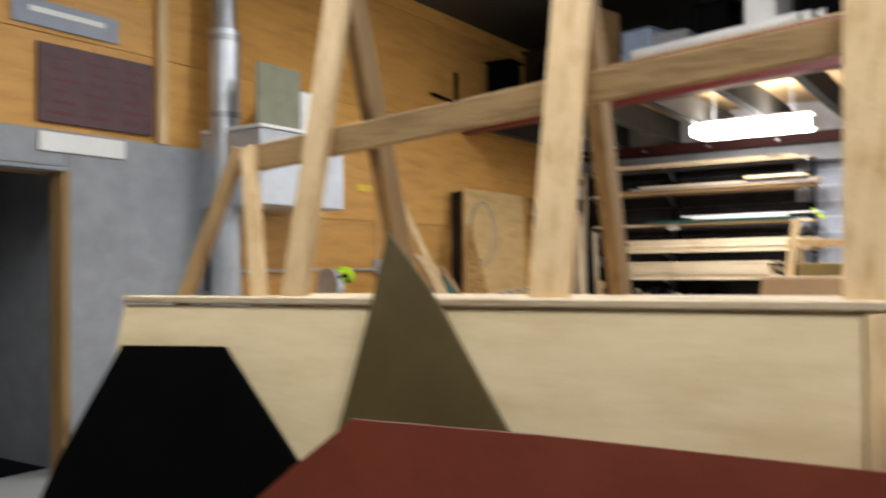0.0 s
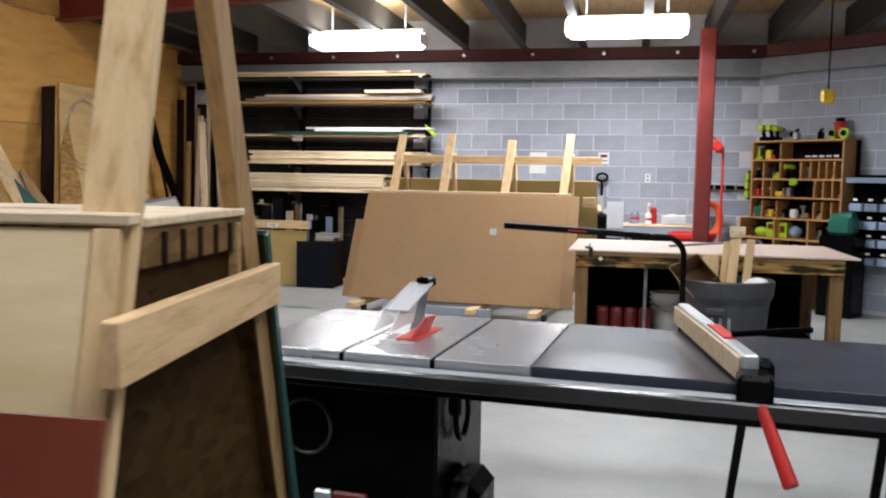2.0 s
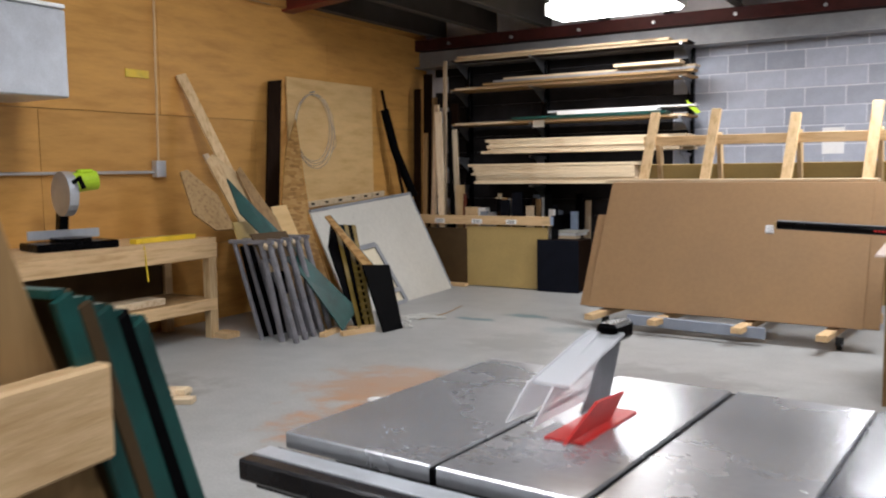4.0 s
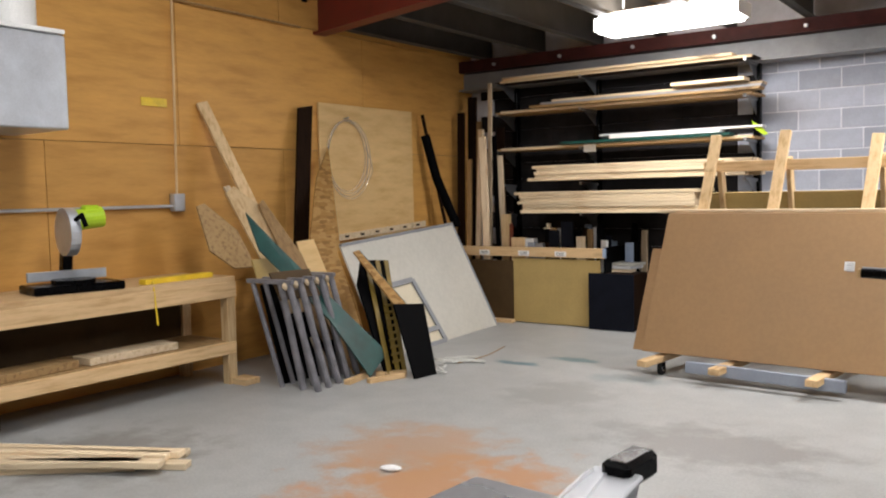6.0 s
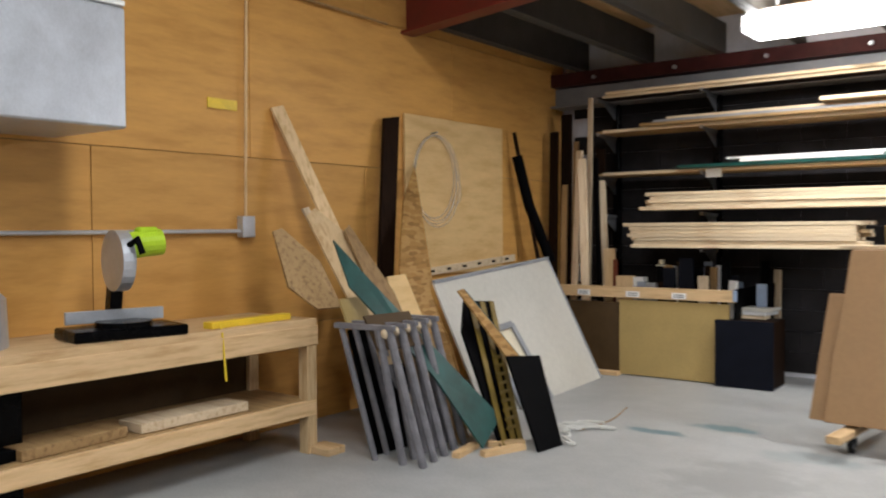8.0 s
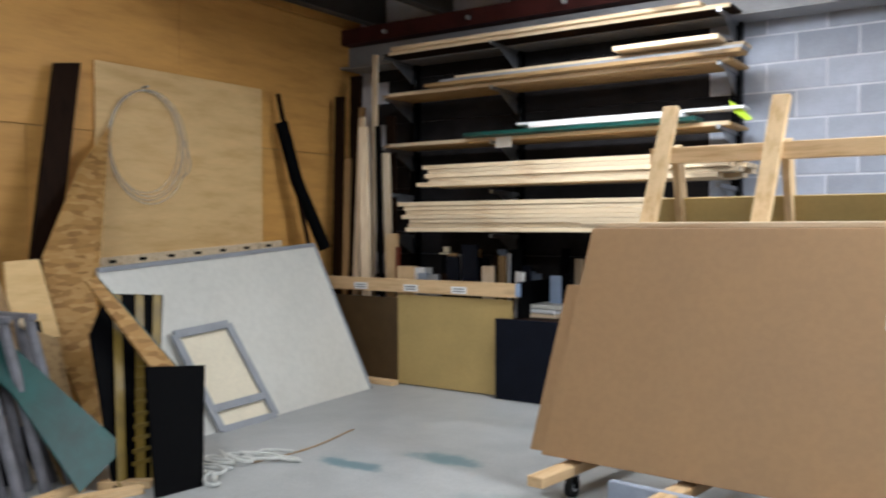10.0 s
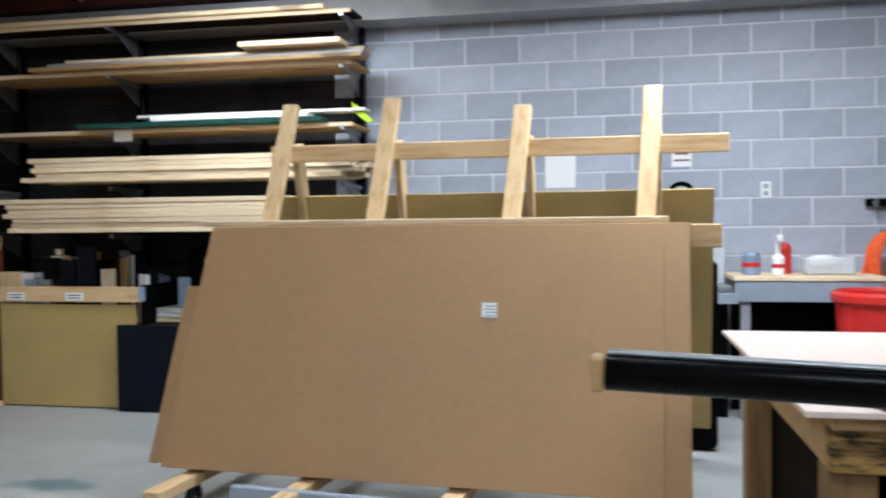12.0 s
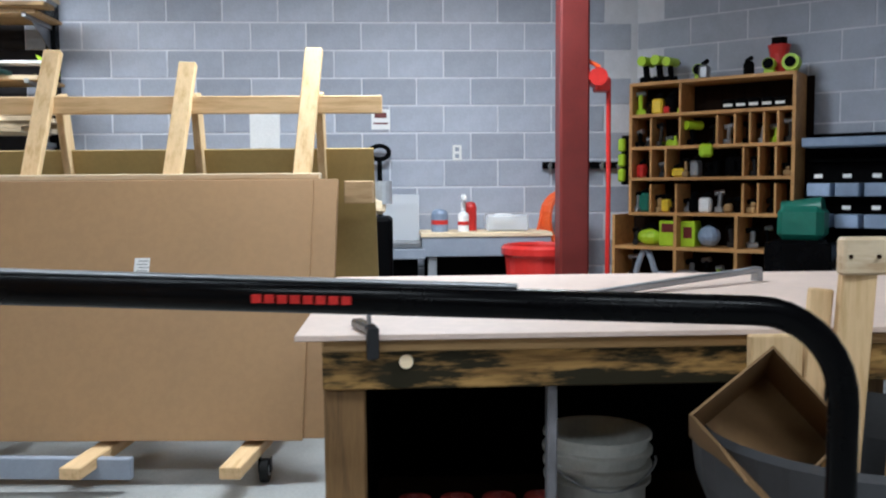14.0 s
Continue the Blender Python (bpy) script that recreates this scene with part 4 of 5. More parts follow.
for k, (a, b, w) in enumerate((((-2.95, 4.75, 0.02), (-3.9, 4.22, 2.36), 0.11), ((-2.9, 4.72, 0.1), (-3.66, 4.42, 1.56), 0.14), ((-2.75, 4.55, 0.0), (-3.62, 4.22, 1.62), 0.06), ((-2.8, 4.62, 0.0), (-3.64, 4.40, 1.48), 0.05))):
    ob = thing("pine_plank", (-2.9, 4.6, 0), 0, "rough pine plank leaning on the plywood wall", "plank", "leaning planks")
    o = Vector((-2.9, 4.6, 0))
    part("board", bar(Vector(a) - o, Vector(b) - o, w, 0.025, (0.2, 1, 0)), (PINE_Z, OLD_WOOD_Z, PALE_Z, PINE_Z)[k], ob)
leaning("plywood_offcut", [(-2.98, 4.30, 0.55), (-2.92, 4.52, 0.55), (-3.34, 4.45, 1.38), (-3.50, 4.20, 1.62), (-3.46, 4.08, 1.56)], 0.018, PINE_Z, "pale plywood offcut with a sloping top", "offcut")
leaning("plywood_offcut", [(-2.80, 4.50, 0.30), (-2.76, 4.66, 0.30), (-3.12, 4.60, 1.02), (-3.36, 4.40, 1.50), (-3.34, 4.33, 1.46)], 0.016, OLD_WOOD_Z, "brown plywood offcut with a long point", "offcut")
leaning("dark_board", [(-2.66, 3.90, 0.72), (-2.62, 4.30, 0.72), (-2.74, 4.30, 0.93), (-2.78, 3.90, 0.93)], 0.016, DARK_BROWN, "dark brown board lying behind the trestle tops", "board")
leaning("pale_offcut", [(-3.06, 4.62, 0.70), (-3.02, 4.88, 0.70), (-3.26, 4.90, 1.13), (-3.27, 4.70, 1.12)], 0.015, PALE_PANEL, "pale strand board offcut on the scrap pile", "offcut")
leaning("pale_offcut", [(-2.55, 4.6, 0.02), (-2.6, 4.78, 0.02), (-2.94, 4.82, 0.70), (-3.0, 4.59, 0.82), (-2.9, 4.55, 0.6)], 0.015, OLD_WOOD, "triangular plywood offcut leaning on the planks", "offcut")
leaning("curved_offcut", [(-3.2, 3.92, 0.95), (-3.15, 4.1, 0.95), (-3.3, 4.05, 1.25), (-3.42, 3.82, 1.48), (-3.42, 3.74, 1.46), (-3.3, 3.76, 1.1)], 0.02, OLD_WOOD, "curved wooden offcut above the trestles", "offcut")
stripe, so = leaning("striped_panel", [(-2.30, 4.72, 0.0), (-2.30, 4.97, 0.0), (-2.80, 5.40, 0.91), (-2.82, 5.04, 0.94), (-2.72, 4.87, 0.74)], 0.02, BLACK, "black panel with ochre stripes leaning on the pile", "panel")
for u in (0.12, 0.55, 0.9):
    a = Vector((-2.285, 4.72, 0.01)).lerp(Vector((-2.285, 4.97, 0.01)), u) - so
    b = Vector((-2.805, 5.05, 0.935)).lerp(Vector((-2.785, 5.38, 0.91)), u) - so
    part("stripe", bar(a, b, 0.006, 0.05, (1, 0, 0.6), 0), OCHRE, stripe, "ochre stripe")
for k in range(9):
    p = Vector((-2.33 - 0.03 * k, 4.90 + 0.025 * k, 0.10 + 0.055 * k)) - so
    part("bar", block(p, (0.012, 0.11, 0.02), 0), OCHRE, stripe)
leaning("foot_board", [(-2.03, 4.76, 0.0), (-2.0, 5.02, 0.0), (-2.36, 5.34, 0.54), (-2.43, 5.0, 0.57)], 0.02, BLACK, "black board leaning at the foot of the pile", "board")
# trestle legs
for k in range(5):
    tr = thing("folding_trestle", (-2.66 - 0.03 * k, 3.92 + 0.15 * k, 0), 6, "folded grey steel trestle standing against the bench", "trestle", "grey trestles")
    part("top_rail", bar((-0.35, 0, 0.86), (0.10, 0, 0.86), 0.045, 0.035, (0, 1, 0)), TRESTLE, tr)
    for x, fx in ((-0.02, 0.05), (0.06, 0.20)):
        part("leg", pipe([(x, 0.0, 0.85), (fx + 0.04, 0.10, 0.0)], 0.027, 8), TRESTLE, tr)
    part("brace", pipe([(-0.3, 0.0, 0.84), (-0.12, 0.10, 0.0)], 0.02, 8), TRESTLE, tr)
    part("knuckle", ball((0.04, 0, 0.83), 0.035), PALE_X, tr)
# wall bench
wb = thing("workbench", (-3.3, 2.6, 0), 0, "long pine workbench with a lower shelf along the wall", "workbench")
part("top", block((-0.28, 0, 0.86), (0.68, 2.7, 0.05)), PINE_Y, wb)
part("apron", block((0.05, 0, 0.775), (0.04, 2.7, 0.13)), PINE_Y, wb)
part("lower_rail", block((0.05, 0, 0.30), (0.04, 2.66, 0.10)), PINE_Y, wb)
part("lower_shelf", block((-0.28, 0, 0.345), (0.62, 2.66, 0.02)), OLD_WOOD, wb)
# dark brown here paints the shade below the bench top
part("back_panel", block((-0.55, 0, 0.6), (0.02, 2.66, 0.5), 0), DARK_BROWN, wb, "back panel darkened for the shade under the bench")
for y in (-1.30, 1.30):
    for x in (0.02, -0.55):
        part("leg", bar((x, y, 0), (x, y, 0.84), 0.085, 0.085, (1, 0, 0)), PINE_Z, wb)
part("foot_block", block((0.12, 1.36, 0.025), (0.2, 0.16, 0.05), 0.004), PINE_X, wb)
for k, (y, l, m) in enumerate(((0.45, 0.75, PALE_X), (-0.3, 0.6, OLD_WOOD), (-0.8, 0.4, BLACK))):
    ob = thing("shelf_plank", (-3.42, 2.6 + y, 0.355), 4 * k, "plank end lying on the bench shelf", "plank", "bench planks")
    part("board", block((0, 0, 0.03 + 0.0 * k), (0.22, l, 0.055), 0.004), m, ob)
saw2 = thing("miter_saw", (-3.45, 2.66, 0.885), -12, "grey and lime miter saw on the workbench", "miter saw")
part("base", merge(block((0, 0, 0.03), (0.34, 0.62, 0.06), 0.01), rod((0.02, 0, 0.06), (0.02, 0, 0.09), 0.15)), BLACK_STEEL, saw2)
part("fence", block((-0.1, 0, 0.11), (0.02, 0.55, 0.07), 0.004), GALV, saw2)
part("arm", bar((-0.15, 0, 0.06), (-0.12, 0.02, 0.42), 0.07, 0.09, (0, 1, 0), 0.01), BLACK_STEEL, saw2)
part("blade_cover", merge(rod((-0.03, -0.04, 0.42), (-0.03, 0.03, 0.42), 0.17, n=24)), GALV, saw2, "pale grey blade cover")
part("motor", merge(rod((-0.04, 0.04, 0.50), (-0.04, 0.24, 0.52), 0.075, n=18), block((-0.04, 0.16, 0.58), (0.08, 0.12, 0.05), 0.02)), LIME, saw2, "lime motor housing")
part("handle", pipe([(0.1, 0, 0.5), (0.18, 0.02, 0.54), (0.2, 0.04, 0.46)], 0.018, 8), BLACK, saw2)
rail = thing("bench_rail", (-3.35, 3.47, 0.885), 2, "yellow level lying on the bench", "level")
part("body", block((0, 0, 0.02), (0.08, 0.65, 0.04), 0.004), YELLOW, rail)
part("cord", pipe([(0.02, -0.25, 0.03), (0.10, -0.30, -0.02), (0.13, -0.3, -0.3)], 0.007, 6), YELLOW, rail)
# wall services
jb = thing("junction_box", (XL + 0.02, 3.92, 1.49), 0, "grey metal junction box with conduit on the wall", "junction box")
part("box", block((0.035, 0, 0), (0.07, 0.11, 0.15), 0.006), GALV, jb)
part("conduit", rod((0.03, 0, 0.07), (0.03, 0.03, 1.72), 0.010, n=10), PINE_Z, jb, "wood-coloured painted conduit")
part("conduit", rod((0.03, -0.05, -0.03), (0.03, -2.3, -0.03), 0.014, n=10), GALV, jb)
part("conduit", rod((0.03, 0.03, 1.72), (0.03, 1.55, 1.70), 0.010, n=10), OLD_WOOD, jb)
hood = thing("dust_hood", (-3.55, 2.02, 2.0), 0, "galvanised sheet metal hood on the wall", "hood")
part("body", slab([(-0.36, -0.5, 0), (0.36, -0.5, 0), (0.36, 0.52, 0), (-0.36, 0.52, 0)], -0.62, 0.01), GALV, hood)
part("lid", slab([(-0.36, -0.5, 0.63), (0.36, -0.5, 0.63), (0.36, 0.52, 0.63), (-0.36, 0.52, 0.63)], -0.03, 0.004), WHITE, hood, "bright top lip")
part("side_panel", block((0.30, -0.24, 0.84), (0.03, 0.50, 0.66), 0.006), GREY_GREEN, hood, "grey-green front panel")
part("drum", rod((0.0, 0.28, 0.66), (0.0, 0.28, 1.0), 0.22, n=28), WHITE, hood, "white drum on top")
part("drum_lid", lathe((0.0, 0.28, 1.0), [(0.225, 0.0), (0.22, 0.03), (0.12, 0.07), (0.001, 0.08)]), WHITE, hood)
duct = thing("duct_pipe", (-3.7, 1.6, 0), 0, "galvanised vertical duct pipe", "duct")
part("pipe", rod((0, 0, 0.9), (0, 0, 3.5), 0.125, n=28), GALV, duct)
part("pipe", pipe([(0, 0, 3.48), (-0.02, 0, 3.9), (-0.06, 0, 4.55)], 0.10, 20), STEEL, duct)
for z in (1.2, 2.75, 3.4):
    part("collar", rod((0, 0, z), (0, 0, z + 0.05), 0.132, n=28), STEEL, duct)
part("strap", block((-0.12, 0, 2.3), (0.2, 0.04, 0.04)), STEEL, duct)
part("boot", lathe((0, 0.25, 0.85), [(0.28, 0.0), (0.27, 0.28), (0.16, 0.4)]), GALV, duct)
part("stand", block((0, 0.2, 0.43), (0.5, 0.6, 0.85), 0.01), BLACK_STEEL, duct)
cable = thing("air_hose", (XL + 0.03, 1.5, 2.0), 0, "black hose hanging beside the duct", "hose")
part("hose", pipe([(0.05, 0.2 - 0.16 * u, 0.4 - 1.1 * u) for u in np.linspace(0, 1, 12)], 0.016, 8), BLACK, cable)
sgn = thing("sign_board", (XL + 0.02, 0.55, 2.55), 0, "dark plum board with rows of faded writing", "sign")
part("board", block((0.015, 0, 0.29), (0.025, 0.98, 0.57), 0.004), PLUM, sgn)
for k in range(6):
    for j in range(3):
        part("line", block((0.03, -0.32 + 0.3 * j + 0.03 * (k % 2), 0.08 + 0.08 * k), (0.003, 0.22 - 0.05 * ((j + k) % 3), 0.022), 0), DARK_RED, sgn)
ys = thing("yellow_sign", (XL + 0.02, 0.6, 3.62), 0, "yellow sign high on the wall", "sign")
part("board", block((0.01, 0, 0.2), (0.015, 0.7, 0.4), 0.003), YELLOW, ys)
gl = thing("white_label", (XL + 0.02, 0.3, 3.24), 0, "grey-white label strip with faded writing", "label")
part("strip", block((0.01, 0, 0.09), (0.012, 0.85, 0.19), 0.003), BLUE_GREY, gl)
part("line", block((0.018, 0, 0.11), (0.002, 0.6, 0.04), 0), WHITE, gl)
ws = thing("white_label", (XL + 0.06, 0.7, 2.33), 0, "white sign strip over the doorway", "label")
part("strip", block((0.01, -0.3, 0.08), (0.012, 0.7, 0.14), 0.003), WHITE, ws)
post = thing("wall_stud", (XL + 0.03, 1.12, 2.5), 0, "pale pine stud fixed to the wall", "stud")
part("board", block((0.02, 0, 1.0), (0.04, 0.09, 2.0)), PINE_Z, post)
ys2 = thing("yellow_sticker", (XL + 0.02, 3.75, 2.33), 0, "small yellow sticker on the wall", "sticker")
part("strip", block((0.004, 0, 0), (0.006, 0.25, 0.07), 0), YELLOW, ys2)
brk = thing("wall_bracket", (XL + 0.02, 5.35, 3.55), 0, "black steel bracket on the wall", "bracket")
part("bar", merge(bar((0.02, -0.35, 0), (0.02, 0.25, -0.04), 0.03, 0.04, (1, 0, 0)), bar((0.02, 0.2, -0.1), (0.02, 0.2, 0.35), 0.03, 0.06, (1, 0, 0))), BLACK_STEEL, brk)

# loose things on the floor
for k in range(8):
    ob = thing("floor_offcut", (-2.55 + 0.06 * (k % 3), 1.72 + 0.10 * (k % 4), 0.04 * (k // 4)), 33 + random.uniform(-8, 8), "pale pine stud offcut lying in a pile on the floor", "offcut", "floor offcuts")
    part("board", block((0.0, 0, 0.019), (1.3 + 0.25 * random.random(), 0.089, 0.038), 0.004), PALE_X, ob)
for x, y, l, turn in ((-2.22, 4.62, 0.34, 70), (-2.30, 4.78, 0.26, 40), (-2.42, 4.48, 0.3, 100)):
    ob = thing("floor_offcut", (x, y, 0), turn, "small pine offcut lying by the scrap pile", "offcut", "scrap offcuts")
    part("board", block((0, 0, 0.02), (l, 0.06, 0.04), 0.003), PINE_X, ob)
rope = thing("rope_heap", (-2.0, 5.3, 0), 0, "loose white cord heaped on the floor", "rope")
random.seed(9)
pts = []
for k in range(90):
    u = k / 89
    pts.append((0.12 * math.sin(9 * u * 6.28) * (0.5 + u) - 0.1 + 0.15 * math.sin(2 + 5 * u), -0.28 + 0.6 * u + 0.05 * math.cos(11 * u * 6.28), 0.012 + 0.02 * abs(math.sin(17 * u))))
part("cord", pipe(pts, 0.009, 6), PAIL, rope)
cord = thing("cord", (-2.1, 5.85, 0), 0, "thin brown cord lying on the floor", "cord")
part("cord", pipe([(0.05 * math.sin(4 * u), -0.4 + 0.9 * u, 0.006) for u in np.linspace(0, 1, 20)], 0.005, 6), OLD_WOOD, cord)
scr = thing("paper_scrap", (-0.75, 2.85, 0), 20, "crumpled white scrap on the floor", "scrap")
part("scrap", ball((0, 0, 0.018), 0.05, (1.3, 0.6, 0.35), 6), PAPER, scr)

# ---- bench in front of the back wall ----
BENCH_WOOD = wood("dark_bench_wood", (0.22, 0.125, 0.05), (0.09, 0.05, 0.02), (12, 12, 1))
bench = thing("workbench", (3.0, 4.8, 0), 0, "heavy stained workbench, its open base backed with black for shade", "workbench")
part("top", block((0, 0, 0.885), (2.04, 1.25, 0.03), 0.004), OLD_WOOD, bench)
part("front_apron", block((0, -0.60, 0.825), (2.04, 0.04, 0.095), 0.004), STAINED, bench, "stained and burnt front board")
part("back_apron", block((0, 0.60, 0.825), (2.04, 0.04, 0.095), 0.004), OLD_WOOD, bench)
part("side_apron", block((-1.0, 0, 0.825), (0.04, 1.16, 0.095), 0.004), OLD_WOOD, bench)
for x in (-0.97, 0.97):
    for y in (-0.55, 0.55):
        part("leg", bar((x, y, 0), (x, y, 0.78), 0.10, 0.09, (1, 0, 0)), BENCH_WOOD, bench)
part("divider", bar((-0.46, -0.56, 0.0), (-0.46, -0.56, 0.78), 0.025, 0.04, (1, 0, 0)), TRESTLE, bench)
# black sheets and dark shelf stand in for the shade under the top
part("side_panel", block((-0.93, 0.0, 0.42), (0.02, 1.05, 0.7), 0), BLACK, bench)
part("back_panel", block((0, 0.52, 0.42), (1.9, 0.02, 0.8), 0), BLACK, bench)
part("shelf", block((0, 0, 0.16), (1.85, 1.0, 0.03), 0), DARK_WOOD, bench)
part("knot", rod((-0.82, -0.621, 0.845), (-0.82, -0.626, 0.845), 0.017, n=14), PALE_X, bench, "pale plug in the front board")
top_sheet = thing("pink_board", (3.0, 4.8, 0.902), 0, "large pinkish sheet lying on the workbench", "board")
part("sheet", block((0.02, 0, 0.008), (2.2, 1.32, 0.014), 0.002), PINK, top_sheet)
clamp = thing("bar_clamp", (2.09, 4.17, 0.917), 20, "dark steel clamp on the bench edge", "clamp")
part("jaw", block((0, 0.03, 0.012), (0.03, 0.12, 0.022), 0.005), DARK_STEEL, clamp)
part("bar", block((0, -0.035, -0.02), (0.03, 0.016, 0.075), 0.003), DARK_STEEL, clamp)
part("screw", rod((0, -0.01, 0.02), (0, -0.01, 0.05), 0.006, n=8), STEEL, clamp)
lvl = thing("metal_bar", (3.1, 4.95, 0.917), 31, "grey steel bar lying across the bench", "bar")
part("bar", merge(bar((-0.42, 0, 0.012), (0.42, 0, 0.04), 0.035, 0.02, (0, 1, 0)), block((0.41, 0, -0.0), (0.03, 0.03, 0.07), 0.002)), STEEL, lvl)
pail = thing("pail", (2.745, 4.62, 0.175), 0, "ribbed white plastic pail under the bench", "pail")
part("body", lathe((0, 0, 0), [(0.128, 0.0), (0.142, 0.22), (0.158, 0.226), (0.158, 0.236), (0.143, 0.242), (0.143, 0.262), (0.160, 0.268), (0.160, 0.278), (0.145, 0.284), (0.145, 0.304), (0.162, 0.31), (0.162, 0.32), (0.147, 0.326), (0.149, 0.352), (0.16, 0.355), (0.158, 0.365), (0.145, 0.36), (0.14, 0.1)]), PAIL, pail)
part("bail", pipe([(0.158 * math.cos(a), 0.158 * math.sin(a) * 0.6 - 0.06, 0.30 - 0.07 * math.sin(a) ** 2) for a in np.linspace(math.pi, 2 * math.pi, 15)], 0.004, 6), STEEL, pail, "thin wire handle")
for k in range(4):
    rr = thing("red_roll", (2.2 + 0.115 * k, 4.42, 0.175), 0, "red sanding roll standing under the bench", "roll", "red rolls")
    part("roll", lathe((0, 0, 0), [(0.05, 0.0), (0.053, 0.22), (0.045, 0.245), (0.02, 0.25), (0.001, 0.235)], 18), RED_PAINT, rr)
    part("band", lathe((0, 0, 0.19), [(0.0535, 0.0), (0.0545, 0.008), (0.0535, 0.016)], 18), DARK_RED, rr)
can = thing("trash_can", (3.12, 3.84, 0), 0, "large grey plastic trash can full of cardboard", "trash can")
part("body", lathe((0, 0, 0), [(0.27, 0.0), (0.31, 0.59), (0.335, 0.65), (0.34, 0.69), (0.345, 0.755), (0.325, 0.765), (0.30, 0.66), (0.26, 0.05)], 36), GREY_BIN, can, smooth=False)
part("handle", block((-0.1, -0.32, 0.55), (0.14, 0.05, 0.05), 0.012), GREY_BIN, can)
for k in range(3):
    part("mark", block((-0.12 + 0.06 * k, -0.302, 0.46), (0.02, 0.012, 0.09), 0.002), GREY_PAINT, can)
bx = thing("cardboard_box", (2.9, 3.76, 0.60), 0, "torn open cardboard box in the trash can", "box")
left_c, top_c = Vector((-0.212, -0.10, 0.246)), Vector((0.0, 0.03, 0.345))
down, deep = Vector((0.155, -0.02, -0.17)), Vector((0.07, 0.20, -0.10))
for p, q in ((left_c, top_c), (top_c, top_c + down), (top_c + down, left_c + down), (left_c + down, left_c)):
    part("side", slab([p, q, q + deep, p + deep], 0.005), CARDBOARD, bx)
part("bottom", slab([left_c + deep, top_c + deep, top_c + down + deep, left_c + down + deep], 0.005), CARDBOARD, bx)
part("flap", slab([left_c + down * 0.35, left_c + down, left_c + down * 1.05 + Vector((0.02, -0.10, -0.03)), left_c + down * 0.45 + Vector((0.0, -0.08, -0.02))], 0.005), CARDBOARD, bx, "bent cardboard flap")
slat = thing("wood_offcut", (3.02, 4.03, 0.06), 0, "pale pine offcut standing in the trash can", "offcut")
part("board", bar((0, 0, 0), (0.0, 0.02, 0.86), 0.12, 0.03, (1, 0, 0)), PINE_Z, slat)
for k, (x, y, r) in enumerate(((3.35, 3.9, 0.09), (3.3, 3.7, 0.07))):
    ob = thing("crumpled_paper", (x, y, 0.62), 40 * k, "crumpled white paper in the trash can", "paper", "paper scraps")
    part("paper", ball((0, 0, 0.08), r, (1.2, 1, 0.8), 5), PAPER, ob)
for x, y, h, w, cap in ((3.20, 4.03, 1.07, 0.075, True), (3.30, 3.96, 1.05, 0.06, False), (3.14, 4.08, 1.02, 0.05, False)):
    ob = thing("pallet_offcut", (x, y, 0.06), -8, "rough pine pallet offcut standing in the trash can", "offcut", "upright offcuts")
    part("board", bar((-0.07, -0.03, 0), (0, 0, h - 0.06), w, 0.035, (1, 0, 0.1), 0.004), PINE_Z, ob)
    if cap:
        part("cap", block((0.01, -0.01, h - 0.03), (0.115, 0.04, 0.085), 0.006, 8), PALE_X, ob)
        for dx in (-0.03, 0.03):
            part("nail_hole", rod((dx, -0.034, h - 0.03), (dx, -0.038, h - 0.03), 0.005, n=8), DARK_WOOD, ob)

# ---- along the back wall ----
sink = thing("counter", (2.77, 8.3, 0), 0, "grey-painted counter against the block wall", "counter")
part("top", block((0, 0, 0.93), (0.92, 0.52, 0.03), 0.004), PALE_X, sink)
part("apron", block((0, -0.235, 0.855), (0.90, 0.03, 0.15), 0.004), BLUE_GREY, sink, "blue-grey front board")
for x in (-0.38, 0.40):
    part("leg", bar((x, -0.2, 0), (x, -0.2, 0.79), 0.06, 0.05, (1, 0, 0)), GREY_PAINT, sink)
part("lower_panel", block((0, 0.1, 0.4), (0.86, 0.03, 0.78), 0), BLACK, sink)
lowt = thing("side_table", (2.19, 8.25, 0), 0, "low blue-grey table beside the counter", "table")
part("top", block((0, 0, 0.80), (0.30, 0.42, 0.07), 0.004), BLUE_GREY, lowt)
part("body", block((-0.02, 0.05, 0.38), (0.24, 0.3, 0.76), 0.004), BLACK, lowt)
part("tray", block((0.0, -0.05, 0.86), (0.24, 0.25, 0.04), 0.006), STEEL, lowt)
sheet = thing("clear_sheet", (2.16, 8.5, 0.85), 0, "clear plastic sheet leaning on the wall", "sheet")
part("sheet", block((0, 0, 0.18), (0.30, 0.01, 0.36), 0.002), CLEAR, sheet)
blk = thing("tool_cart", (2.0, 7.5, 0), 0, "black tool cart beside the sheet cart", "cart")
part("body", block((0.02, 0, 0.55), (0.20, 0.5, 1.06), 0.02), BLACK, blk)
part("handle", block((0.02, -0.1, 1.15), (0.12, 0.12, 0.1), 0.02), PALE_X, blk)
part("motor", rod((0.06, -0.1, 1.16), (0.06, -0.1, 1.30), 0.06), GALV, blk)
shov = thing("shovel", (2.02, 8.46, 0), 0, "black shovel with a D handle leaning on the wall", "shovel")
part("shaft", rod((0, 0, 0.1), (0, 0.05, 1.48), 0.018), BLACK, shov)
part("grip", pipe([(0.07 * math.cos(a), 0.05, 1.52 + 0.05 * math.sin(a)) for a in np.linspace(0, 6.283, 17)], 0.018, 8), BLACK, shov)
